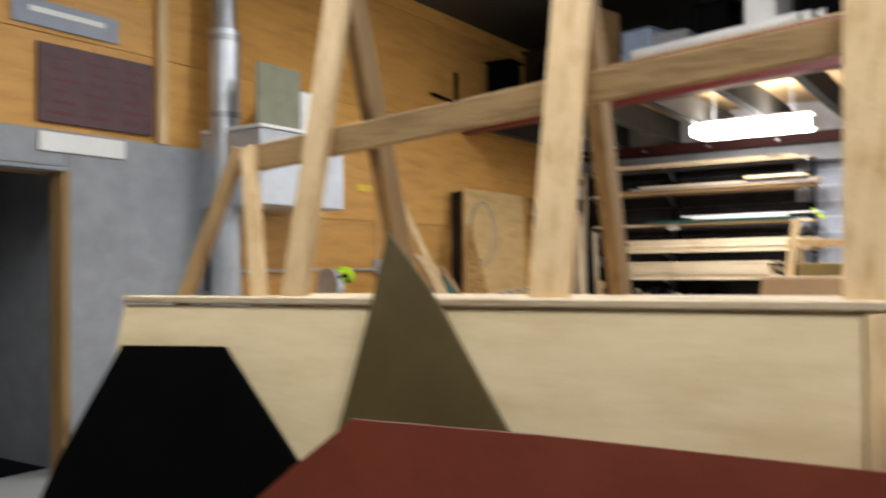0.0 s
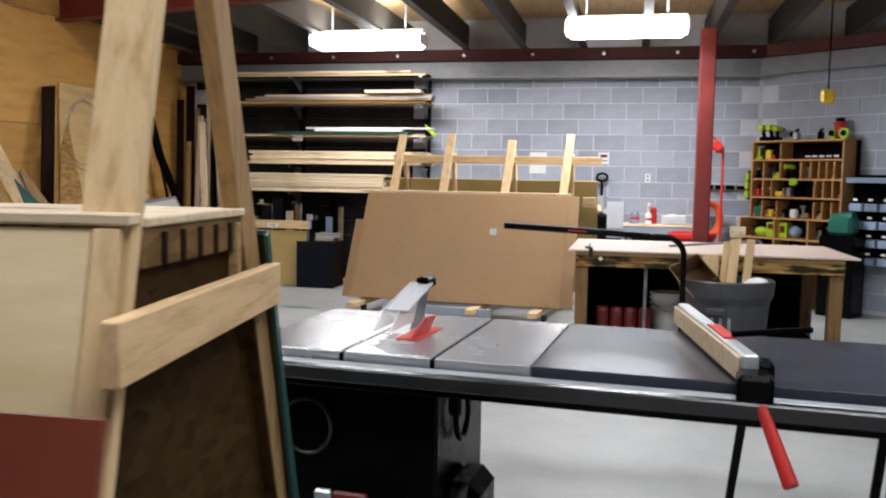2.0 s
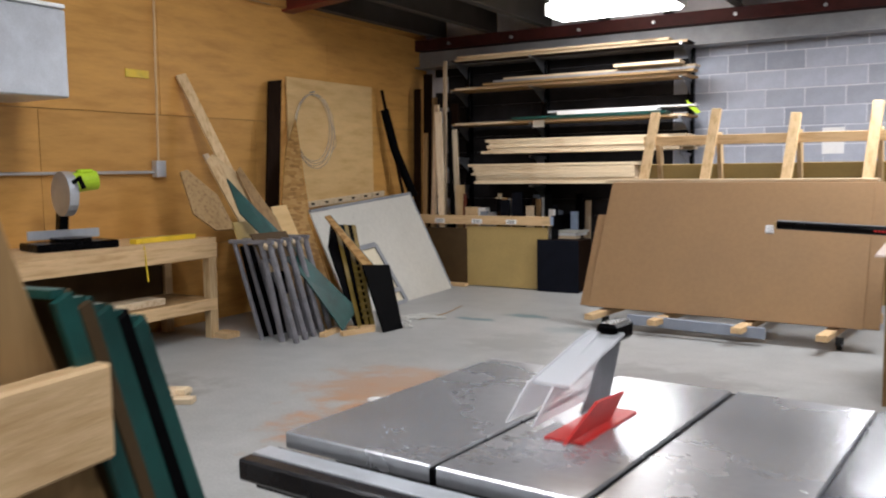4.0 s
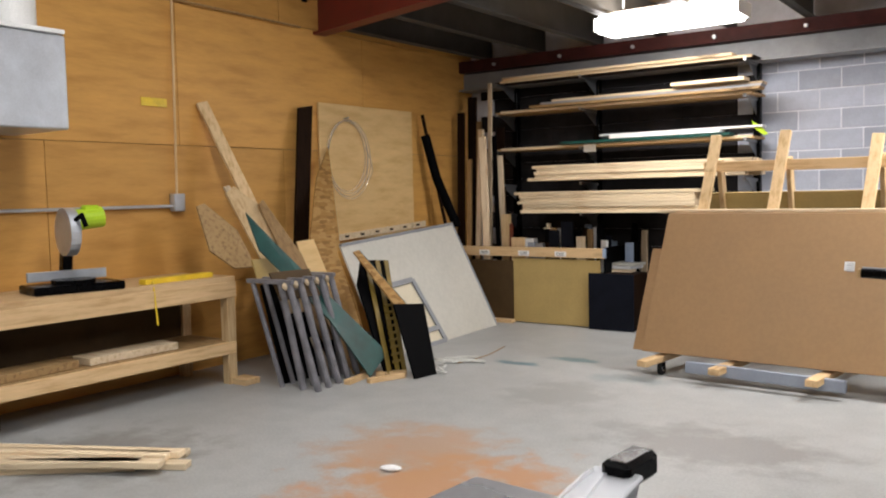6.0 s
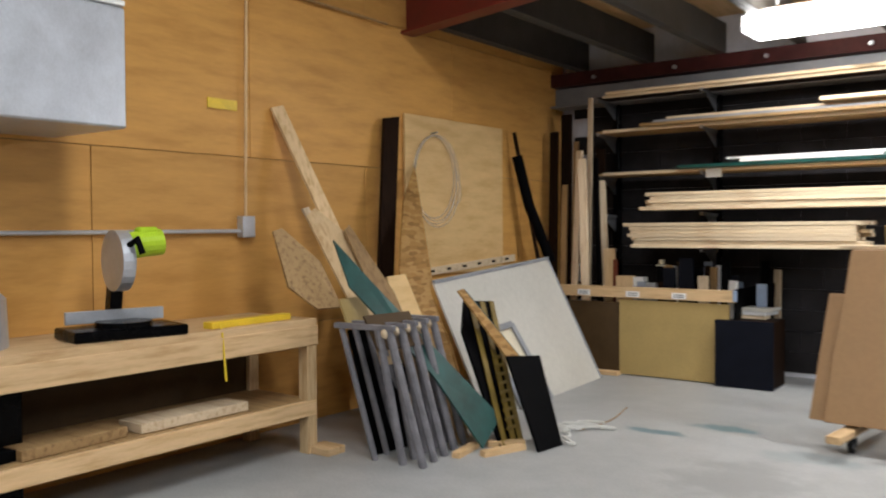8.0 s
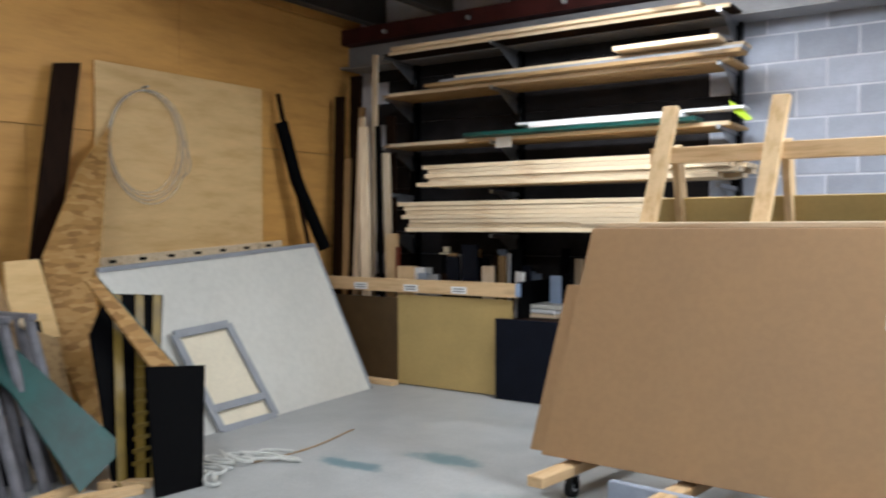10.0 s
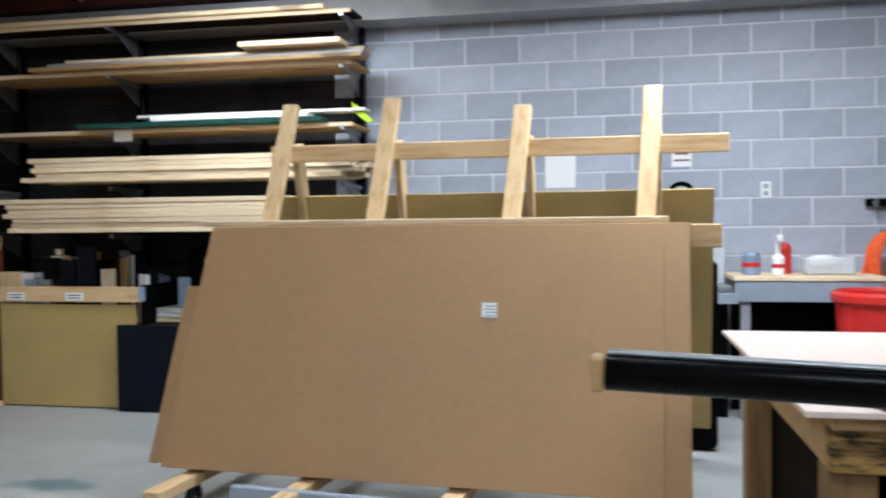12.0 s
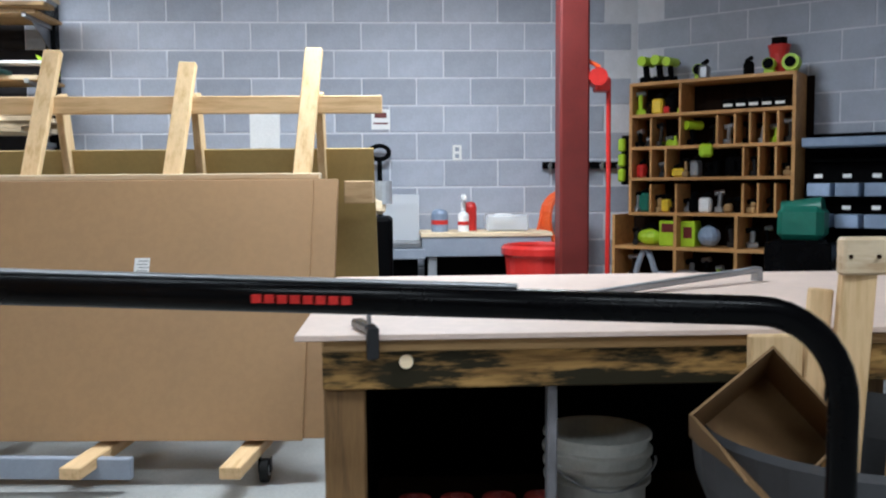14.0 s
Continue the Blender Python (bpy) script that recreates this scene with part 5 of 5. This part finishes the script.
for x, r, h, m, lab, cat in ((2.45, 0.06, 0.15, BLUE_BIN, "blue and red printed paint can", "can"), (2.62, 0.04, 0.13, PAPER, "white spray bottle with red trigger", "bottle"), (2.68, 0.045, 0.2, RED, "red bottle behind the spray bottle", "bottle")):
    ob = thing(cat, (x, 8.25 if m is not RED else 8.36, 0.945), 0, lab, cat)
    part("body", lathe((0, 0, 0), [(r, 0.0), (r, h * 0.85), (r * 0.8, h), (r * 0.3, h + 0.01)], 18), m, ob)
    part("band", lathe((0, 0, h * 0.35), [(r + 0.001, 0.0), (r + 0.001, h * 0.2), (r * 0.9, h * 0.2)], 18), RED, ob)
    if m is PAPER:
        part("neck", rod((0, 0, h), (0, 0, h + 0.08), 0.018), PAPER, ob)
        part("trigger", block((0, -0.03, h + 0.11), (0.035, 0.10, 0.05), 0.01), PAPER, ob)
box = thing("clear_bin", (2.93, 8.28, 0.945), 0, "clear plastic bin with rags on the counter", "bin")
part("bin", block((0, 0, 0.06), (0.30, 0.22, 0.12), 0.012), CLEAR, box)
part("rags", ball((-0.02, 0, 0.08), 0.1, (1.1, 0.8, 0.5), 6), PAPER, box)
bucket = thing("bucket", (3.12, 7.76, 0), 0, "large red plastic bucket beside the column", "bucket")
part("body", lathe((0, 0, 0.0), [(0.20, 0.0), (0.26, 0.80), (0.285, 0.82), (0.285, 0.86), (0.265, 0.88), (0.25, 0.86), (0.19, 0.05)], 32), RED, bucket)
orn = thing("hose_reel", (3.34, 8.42, 0.82), 0, "coiled orange hose hanging on the wall", "hose")
for k in range(5):
    part("loop", pipe([(0.13 * math.cos(a) + 0.01 * k, -0.02 - 0.022 * k, 0.2 + (0.19 + 0.006 * k) * math.sin(a)) for a in np.linspace(0, 6.283, 25)], 0.02, 8), ORANGE, orn)
part("tail", pipe([(-0.12, -0.05, 0.3), (-0.17, -0.05, 0.1), (-0.2, -0.04, -0.2)], 0.012, 6), ORANGE, orn)
part("hook", rod((0, 0.14, 0.4), (0, -0.12, 0.42), 0.012), STEEL, orn)
reel = thing("cord_reel", (3.30, 7.05, 1.84), 0, "red cord reel on the column with a red cord", "cord reel")
part("drum", merge(rod((0, 0.05, 0.04), (0, -0.06, 0.04), 0.052, n=24), block((0.03, 0, 0.0), (0.09, 0.09, 0.08), 0.01)), RED, reel)
part("guide", rod((0.02, 0, 0.1), (-0.08, 0.02, 0.16), 0.012), ORANGE, reel)
part("cord", pipe([(0.07, 0, 0), (0.075, 0.01, -0.6), (0.07, 0.02, -1.7)], 0.014, 8), RED, reel)
part("tag", block((0.08, -0.02, -1.15), (0.04, 0.02, 0.12), 0.004), YELLOW, reel)
outl = thing("wall_outlet", (2.6, YB, 1.52), 0, "white wall outlet plate", "outlet")
part("plate", block((0, -0.006, 0), (0.07, 0.012, 0.115), 0.003), WHITE, outl)
for dz in (0.025, -0.025):
    part("socket", block((0, -0.0135, dz), (0.03, 0.003, 0.03), 0), BLUE_GREY, outl)
paper = thing("paper_notice", (1.17, YB, 1.7), 0, "white paper notice taped to the block wall", "notice")
part("sheet", block((0, -0.004, 0), (0.22, 0.004, 0.28), 0), PAPER, paper)
sti = thing("sticker", (2.03, YB, 1.77), 0, "white and red sticker on the block wall", "sticker")
part("sheet", block((0, -0.004, 0), (0.14, 0.004, 0.15), 0), PAPER, sti)
part("print", merge(block((0, -0.0075, 0.03), (0.09, 0.002, 0.04), 0), block((0, -0.0075, -0.03), (0.11, 0.002, 0.012), 0)), RED_PAINT, sti)
tape = thing("yellow_tape", (-0.20, 8.08, 2.10), 0, "yellow tape flag hanging from the rack end", "tape")
part("flag", slab([(-0.06, 0, 0.07), (0.02, 0, 0.02), (0.10, 0, -0.07), (0.06, 0, -0.08), (-0.03, 0, -0.01)], 0.004), LIME, tape)
hookb = thing("wall_hooks", (3.55, 8.56, 1.42), 0, "dark metal rail with hooks on the wall", "hook rail")
part("rail", block((0, 0, 0), (0.62, 0.03, 0.05), 0.004), BLACK_STEEL, hookb)
for k in range(5):
    part("hook", pipe([(-0.26 + 0.13 * k, -0.02, 0), (-0.26 + 0.13 * k, -0.07, -0.03), (-0.26 + 0.13 * k, -0.08, 0.03)], 0.012, 6), STEEL, hookb)

# ---- tool rack and bins on the angled wall ----
TURN = math.degrees(math.atan2(RIGHT_D.y, RIGHT_D.x))
base = RIGHT_A + RIGHT_D * 0.09 + RIGHT_N * 0.03
trk = thing("tool_shelf", tuple(base), TURN, "orange-brown plywood tool shelf with many pigeonholes", "shelf")
SHELF_WOOD = wood("shelf_plywood", (0.56, 0.30, 0.11), (0.40, 0.20, 0.07), (1, 8, 8), 3, 0.5, False)
for z in (1.985, 1.76, 1.53, 1.31, 1.06):
    part("shelf", block((0.56, -0.15, z), (1.14, 0.30, 0.022), 0.002), SHELF_WOOD, trk)
for z in (0.82, 0.59):
    part("shelf", block((0.54, -0.18, z), (1.28, 0.36, 0.022), 0.002), SHELF_WOOD, trk)
for x in (0.0, 1.12):
    part("side", block((x, -0.15, 1.53), (0.022, 0.30, 0.93), 0.002), SHELF_WOOD, trk)
for x in (-0.10, 0.36, 0.78, 1.17):
    part("side", block((x, -0.18, 0.53), (0.022, 0.36, 1.05), 0.002), SHELF_WOOD, trk)
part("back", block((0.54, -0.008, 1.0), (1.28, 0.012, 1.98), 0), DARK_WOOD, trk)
random.seed(12)
for z0, xs in ((1.76, (0.36,)), (1.53, (0.15, 0.36, 0.62, 0.74, 0.84, 0.93, 1.02)), (1.31, (0.15, 0.26, 0.80, 0.90, 1.01)), (1.06, (0.15, 0.34, 0.80, 0.90, 1.01))):
    for x in xs:
        part("divider", block((x, -0.15, z0 + 0.112), (0.014, 0.28, 0.20), 0), SHELF_WOOD, trk)


def on_rack(x, z, y=-0.17):
    return base + RIGHT_D * x - RIGHT_N * (-0.0) + RIGHT_N * (-y) + Vector((0, 0, z))


def drill(x, z, body, label, turn=0, scale=1.0):
    ob = thing("cordless_drill", tuple(on_rack(x, z)), TURN + turn, label, "drill", "cordless tools")
    part("battery", block((0, 0, 0.025 * scale), (0.10 * scale, 0.07 * scale, 0.05 * scale), 0.008), BLACK, ob)
    part("handle", bar((0, 0, 0.04 * scale), (-0.02 * scale, 0, 0.14 * scale), 0.035 * scale, 0.045 * scale, (0, 1, 0), 0.008), BLACK, ob)
    part("motor", rod((-0.08 * scale, 0, 0.16 * scale), (0.07 * scale, 0, 0.16 * scale), 0.036 * scale, n=14), body, ob)
    part("chuck", rod((0.07 * scale, 0, 0.16 * scale), (0.12 * scale, 0, 0.16 * scale), 0.024 * scale, 0.014 * scale, n=12), BLACK, ob)


for x, s in ((0.07, 1.0), (0.17, 1.0), (0.25, 0.9)):
    drill(x, 1.996, LIME, "lime and black cordless drill on the shelf top", 80, s)
drill(0.42, 1.54, LIME, "lime cordless driver on the shelf", 60, 0.9)
for k, (x, z, m, lab) in enumerate(((0.17, 1.771, YELLOW, "yellow tool bottle on the shelf"), (0.25, 1.771, RED, "red tin on the shelf"), (0.27, 1.771, BLACK, "dark case on the shelf"), (0.52, 1.071, PAPER, "white caulk tube on the shelf"), (0.05, 1.321, RED, "red clamp tool on the shelf"), (0.32, 1.321, YELLOW, "yellow tape measure on the shelf"), (0.45, 1.321, STEEL, "grey hand plane on the shelf"), (0.6, 1.321, BLACK, "black sander on the shelf"), (0.70, 1.321, BLACK, "black router on the shelf"), (0.08, 1.071, GREEN_BOX, "green hand tool on the shelf"), (0.24, 1.071, YELLOW, "yellow square on the shelf"), (0.44, 1.071, BLACK, "black jigsaw on the shelf"), (0.68, 1.071, OLD_WOOD, "wooden mallet on the shelf"), (0.8, 1.996, BLACK, "black charger on the shelf top"), (0.5, 1.996, STEEL, "silver ruler box on the shelf top"))):
    ob = thing("shop_tool", tuple(on_rack(x, z, -0.2)), TURN + random.uniform(-25, 25), lab, "tool", "shelf tools")
    h, w = random.uniform(0.06, 0.14), random.uniform(0.05, 0.10)
    part("body", block((0, 0, h / 2), (w, 0.08, h), 0.015), m, ob)
    part("grip", bar((-w * 0.3, 0, h), (w * 0.35, 0.01, h + 0.035), 0.025, 0.03, (0, 1, 0), 0.008), BLACK, ob)
for z0, xs in ((1.771, (0.04, 0.10, 0.31)), (1.541, (0.04, 0.10, 0.20, 0.26, 0.31, 0.56, 0.67, 0.79, 0.88, 0.98, 1.07)), (1.321, (0.11, 0.20, 0.38, 0.54, 0.76, 0.85, 0.96, 1.06)), (1.071, (0.03, 0.19, 0.29, 0.38, 0.60, 0.74, 0.85, 0.95, 1.06)), (0.831, (0.02, 0.22, 0.70, 0.84, 0.95, 1.05)), (0.601, (0.0, 0.42, 0.52, 0.62, 0.85, 1.0))):
    for x in xs:
        lime = random.random() < 0.25
        ob = thing("hand_tool", tuple(on_rack(x, z0, -random.uniform(0.13, 0.24))), TURN + random.uniform(-35, 35), "lime and black hand tool on the shelf" if lime else "dark hand tool on the shelf", "tool", "hand tools")
        h, w = random.uniform(0.05, 0.15), random.uniform(0.03, 0.06)
        part("body", merge(block((0, 0, 0.02), (w * 1.3, 0.07, 0.04), 0.008), bar((0, 0, 0.03), (random.uniform(-0.015, 0.015), 0, h), w * 0.6, 0.035, (1, 0, 0), 0.008)), LIME if lime else random.choice((BLACK, BLACK_STEEL, DARK_STEEL, STEEL, DARK_WOOD, OLD_WOOD)), ob)
        part("head", rod((-w * 0.7, 0, h), (w * 0.7, 0.01, h + 0.01), 0.018, n=10), random.choice((BLACK, STEEL, BLACK_STEEL)), ob)
for k in range(5):
    ob = thing("battery", tuple(on_rack(0.68 + 0.085 * k, 1.771, -0.2)), TURN, "black battery pack with a white band", "battery", "battery packs")
    part("pack", block((0, 0, 0.04), (0.075, 0.10, 0.07), 0.012), BLACK, ob)
    part("band", block((0, -0.052, 0.032), (0.06, 0.004, 0.018), 0), WHITE, ob)
for x, z, m, s, lab in ((0.12, 0.831, LIME, (0.20, 0.16, 0.12), "lime and black circular saw on the shelf"), (0.55, 0.831, BLUE_BIN, (0.16, 0.16, 0.15), "blue-grey tool bag on the shelf")):
    ob = thing("power_tool", tuple(on_rack(x, z, -0.2)), TURN, lab, "power tool")
    part("body", ball((0, 0, s[2] / 2), s[2] / 2, (s[0] / s[2], 1, 1), 8), m, ob)
    part("grip", pipe([(-s[0] / 3, 0, s[2] * 0.8), (0, 0, s[2] + 0.03), (s[0] / 3, 0, s[2] * 0.8)], 0.018, 8), BLACK, ob)
cse = thing("tool_case", tuple(on_rack(0.34, 0.831, -0.2)), TURN, "lime printed tool box on the shelf", "box")
part("body", block((0, 0, 0.09), (0.26, 0.14, 0.18), 0.006), LIME, cse)
part("label", merge(block((-0.05, -0.072, 0.13), (0.12, 0.004, 0.06), 0), block((0.08, -0.072, 0.10), (0.06, 0.004, 0.08), 0)), RED_PAINT, cse)
for x in (0.46, 0.93, 1.07):
    ob = thing("lime_lamp", tuple(on_rack(x, 1.996)), TURN, "lime work light on the shelf top", "work light", "work lights")
    part("head", merge(rod((0, 0.03, 0.07), (0, -0.05, 0.07), 0.055 if x > 1 else 0.04, n=18), block((0, 0, 0.02), (0.07, 0.07, 0.04), 0.01)), LIME, ob)
    part("lens", rod((0, -0.05, 0.07), (0, -0.056, 0.07), 0.035, n=18), BLACK, ob)
vac = thing("red_vacuum", tuple(on_rack(0.97, 1.996, -0.1)), TURN, "small red shop vacuum on the shelf top", "vacuum")
part("tank", lathe((0, 0, 0), [(0.05, 0.0), (0.06, 0.14), (0.075, 0.2), (0.02, 0.21)], 18), RED, vac)
part("head", rod((0, 0, 0.2), (0, 0, 0.25), 0.05), BLACK, vac)
hang = thing("lime_strap", tuple(on_rack(-0.09, 1.28, -0.24)), TURN, "lime tool hanging at the side of the shelf", "tool")
for k in range(3):
    part("block", block((0, 0, 0.06 + 0.11 * k), (0.05, 0.05, 0.095), 0.012), LIME, hang)
part("backing", block((0.02, 0.03, 0.17), (0.07, 0.02, 0.36), 0.006), BLACK, hang)
dgl = thing("lime_grinder", tuple(on_rack(0.56, 1.50, -0.33)), TURN, "lime tool hanging from the shelf front", "tool")
part("body", block((0, 0, 0.0), (0.09, 0.06, 0.09), 0.02, 30), LIME, dgl)
part("strap", bar((0, 0.03, 0.04), (0, 0.14, 0.05), 0.02, 0.01, (1, 0, 0), 0), BLACK, dgl)
hs = thing("grey_hose", tuple(on_rack(0.1, 0.60, -0.3)), TURN, "grey vacuum hose on the low shelf", "hose")
part("hose", pipe([(0.30 * u - 0.05, 0.0, 0.03 + 0.17 * math.sin(math.pi * min(1, u * 2))) for u in np.linspace(0, 1, 16)], 0.022, 8), BLUE_GREY, hs)
part("coil", ball((0.32, 0, 0.035), 0.09, (1.8, 1, 0.4), 6), STEEL, hs)

brk2 = thing("bin_rack", tuple(RIGHT_A + RIGHT_D * 1.26 + RIGHT_N * 0.06), TURN, "black rack filled with blue plastic parts bins", "bin rack")
part("back", block((0.6, -0.02, 1.12), (1.2, 0.03, 0.95), 0), BLACK, brk2)
part("top_tray", block((0.6, -0.16, 1.53), (1.2, 0.24, 0.06), 0.008), BLUE_BIN, brk2, "blue-grey tray on top")
part("leg", merge(*[block((x, -0.1, 0.4), (0.05, 0.2, 0.8), 0.004) for x in (0.05, 1.15)]), BLACK_STEEL, brk2)
for r in range(4):
    part("rail", block((0.6, -0.06, 1.42 - 0.20 * r), (1.2, 0.06, 0.02), 0), BLACK, brk2)
    for k in range(7):
        x = 0.10 + 0.17 * k
        b = part("bin", slab([(x - 0.075, -0.08, 1.27 - 0.20 * r), (x + 0.075, -0.08, 1.27 - 0.20 * r), (x + 0.07, -0.24, 1.27 - 0.20 * r), (x - 0.07, -0.24, 1.27 - 0.20 * r)], -0.085, 0.006), BLUE_BIN, brk2, "blue-grey parts bin")
        part("card", block((x, -0.243, 1.315 - 0.20 * r), (0.05, 0.003, 0.025), 0), PAPER, b)
gbx = thing("green_toolbox", tuple(RIGHT_A + RIGHT_D * 1.30 + RIGHT_N * 0.42 + Vector((0, 0, 0.78))), TURN, "dark green power tool on a stand", "power tool")
part("body", block((0, 0, 0.24), (0.28, 0.22, 0.22), 0.04), GREEN_BOX, gbx)
part("head", rod((-0.12, 0, 0.3), (0.12, 0, 0.33), 0.075, n=18), GREEN_BOX, gbx)
part("stand", merge(block((0, 0, -0.33), (0.4, 0.3, 0.9), 0.01), block((0, 0, 0.125), (0.3, 0.22, 0.02), 0)), BLACK_STEEL, gbx)
pend = thing("pendant_outlet", (4.3, 6.5, 2.3), 0, "yellow pendant outlet hanging on a black cord", "outlet")
part("box", block((0, 0, 0.06), (0.13, 0.09, 0.14), 0.02), YELLOW, pend)
part("cord", rod((0, 0, 0.12), (0, 0, 1.3), 0.008, n=8), BLACK, pend)

# ---- stored on the mezzanine ----
random.seed(21)
for k in range(16):
    x = -3.6 + 0.5 * k + random.uniform(-0.1, 0.1)
    p = beam_at(x, 3.625) + Vector((0, 0.45 + random.uniform(0, 0.25), 0))
    m = (BLACK, DARK_WOOD, BLACK, OLD_WOOD, BLUE_BIN, GREY_PAINT, BLACK, PAPER)[k % 8]
    ob = thing("storage_box", tuple(p), random.uniform(-15, 15), "dark storage box on the mezzanine edge", "box", "mezzanine boxes")
    h = random.uniform(0.25, 0.75)
    part("body", block((0, 0, h / 2), (random.uniform(0.25, 0.5), 0.4, h), 0.02), m, ob)
    part("lid", block((0, 0, h + 0.012), (0.4, 0.38, 0.024), 0.008), m, ob)
for k in range(3):
    p = beam_at(-0.6 + 0.1 * k, 3.63) + Vector((0, 0.12 + 0.1 * k, 0.06 + 0.02 * k))
    ob = thing("white_tube", tuple(p), math.degrees(math.atan2(beam_dir.y, beam_dir.x)), "long white tube lying on the mezzanine edge", "tube", "white tubes")
    part("tube", rod((-0.9, 0, 0.0), (0.9, 0, 0.0), 0.055, n=18), WHITE, ob)


# ---- wall pieces, last ----
def shared(name, bm, mat, parent, place):
    ob = part(name, bm, mat, parent)
    ob.location = place
    return ob


def repeat(ob, place):
    c = ob.copy()
    scene.collection.objects.link(c)
    c.location = place
    return c


# blocks of the back wall: courses of 203 mm
BW, BH = 0.4064, 0.2032
first_full = None
rest, dark = [], []
for row in range(14):
    z = 0.044 + BH * row + BH / 2
    shift = 0.267 + (BW / 2 if row % 2 == 0 else 0.0)
    for k in range(-12, 12):
        x = shift + BW * (k + 0.5)
        if x - BW / 2 < XL or x + BW / 2 > 3.99:
            continue
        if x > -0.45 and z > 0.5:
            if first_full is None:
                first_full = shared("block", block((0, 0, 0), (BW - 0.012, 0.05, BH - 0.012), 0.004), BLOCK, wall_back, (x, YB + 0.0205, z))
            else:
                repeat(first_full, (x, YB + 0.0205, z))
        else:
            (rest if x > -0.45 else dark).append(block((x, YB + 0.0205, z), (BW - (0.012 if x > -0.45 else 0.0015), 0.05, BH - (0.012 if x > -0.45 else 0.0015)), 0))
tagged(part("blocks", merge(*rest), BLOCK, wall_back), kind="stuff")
# blocks behind the rack: shade put into their colour, joints tight
tagged(part("blocks", merge(*dark), SHADED_BLOCK, wall_back), kind="stuff")
rest = []
for row in range(15):
    z = 0.044 + BH * row + BH / 2
    for k in range(11):
        s = (k + (0.5 if row % 2 else 1.0)) * BW
        p = RIGHT_A + RIGHT_D * s
        rest.append(block((p.x - RIGHT_N.x * 0.0205, p.y - RIGHT_N.y * 0.0205, z), (BW - 0.012, 0.05, BH - 0.012), 0, math.degrees(math.atan2(RIGHT_D.y, RIGHT_D.x))))
tagged(part("blocks", merge(*rest), BLOCK, wall_right), kind="stuff")
# plywood sheets of the long wall
for r, (z0, z1) in enumerate(((0.0, 0.76), (0.76, 1.98), (1.98, 3.2), (3.2, 4.42), (4.42, 4.6))):
    y = 4.0 - 2.44 * 2 - (1.22 if r % 2 else 0)
    while y < YB:
        for ya, yb in (((max(y, YF), min(y + 2.44, -0.72)), (max(y, 0.52 if z0 < 2.2 else -0.72), min(y + 2.44, YB)))):
            if yb - ya > 0.05:
                part("plywood", block((XL + 0.004, (ya + yb) / 2, (z0 + z1) / 2), (0.018, yb - ya - 0.005, z1 - z0 - 0.005), 0.002), PLYWALL, wall_left)
        y += 2.44
part("plywood", block((XL + 0.004, -0.1, 2.85), (0.018, 1.23, 0.69), 0.002), PLYWALL, wall_left)
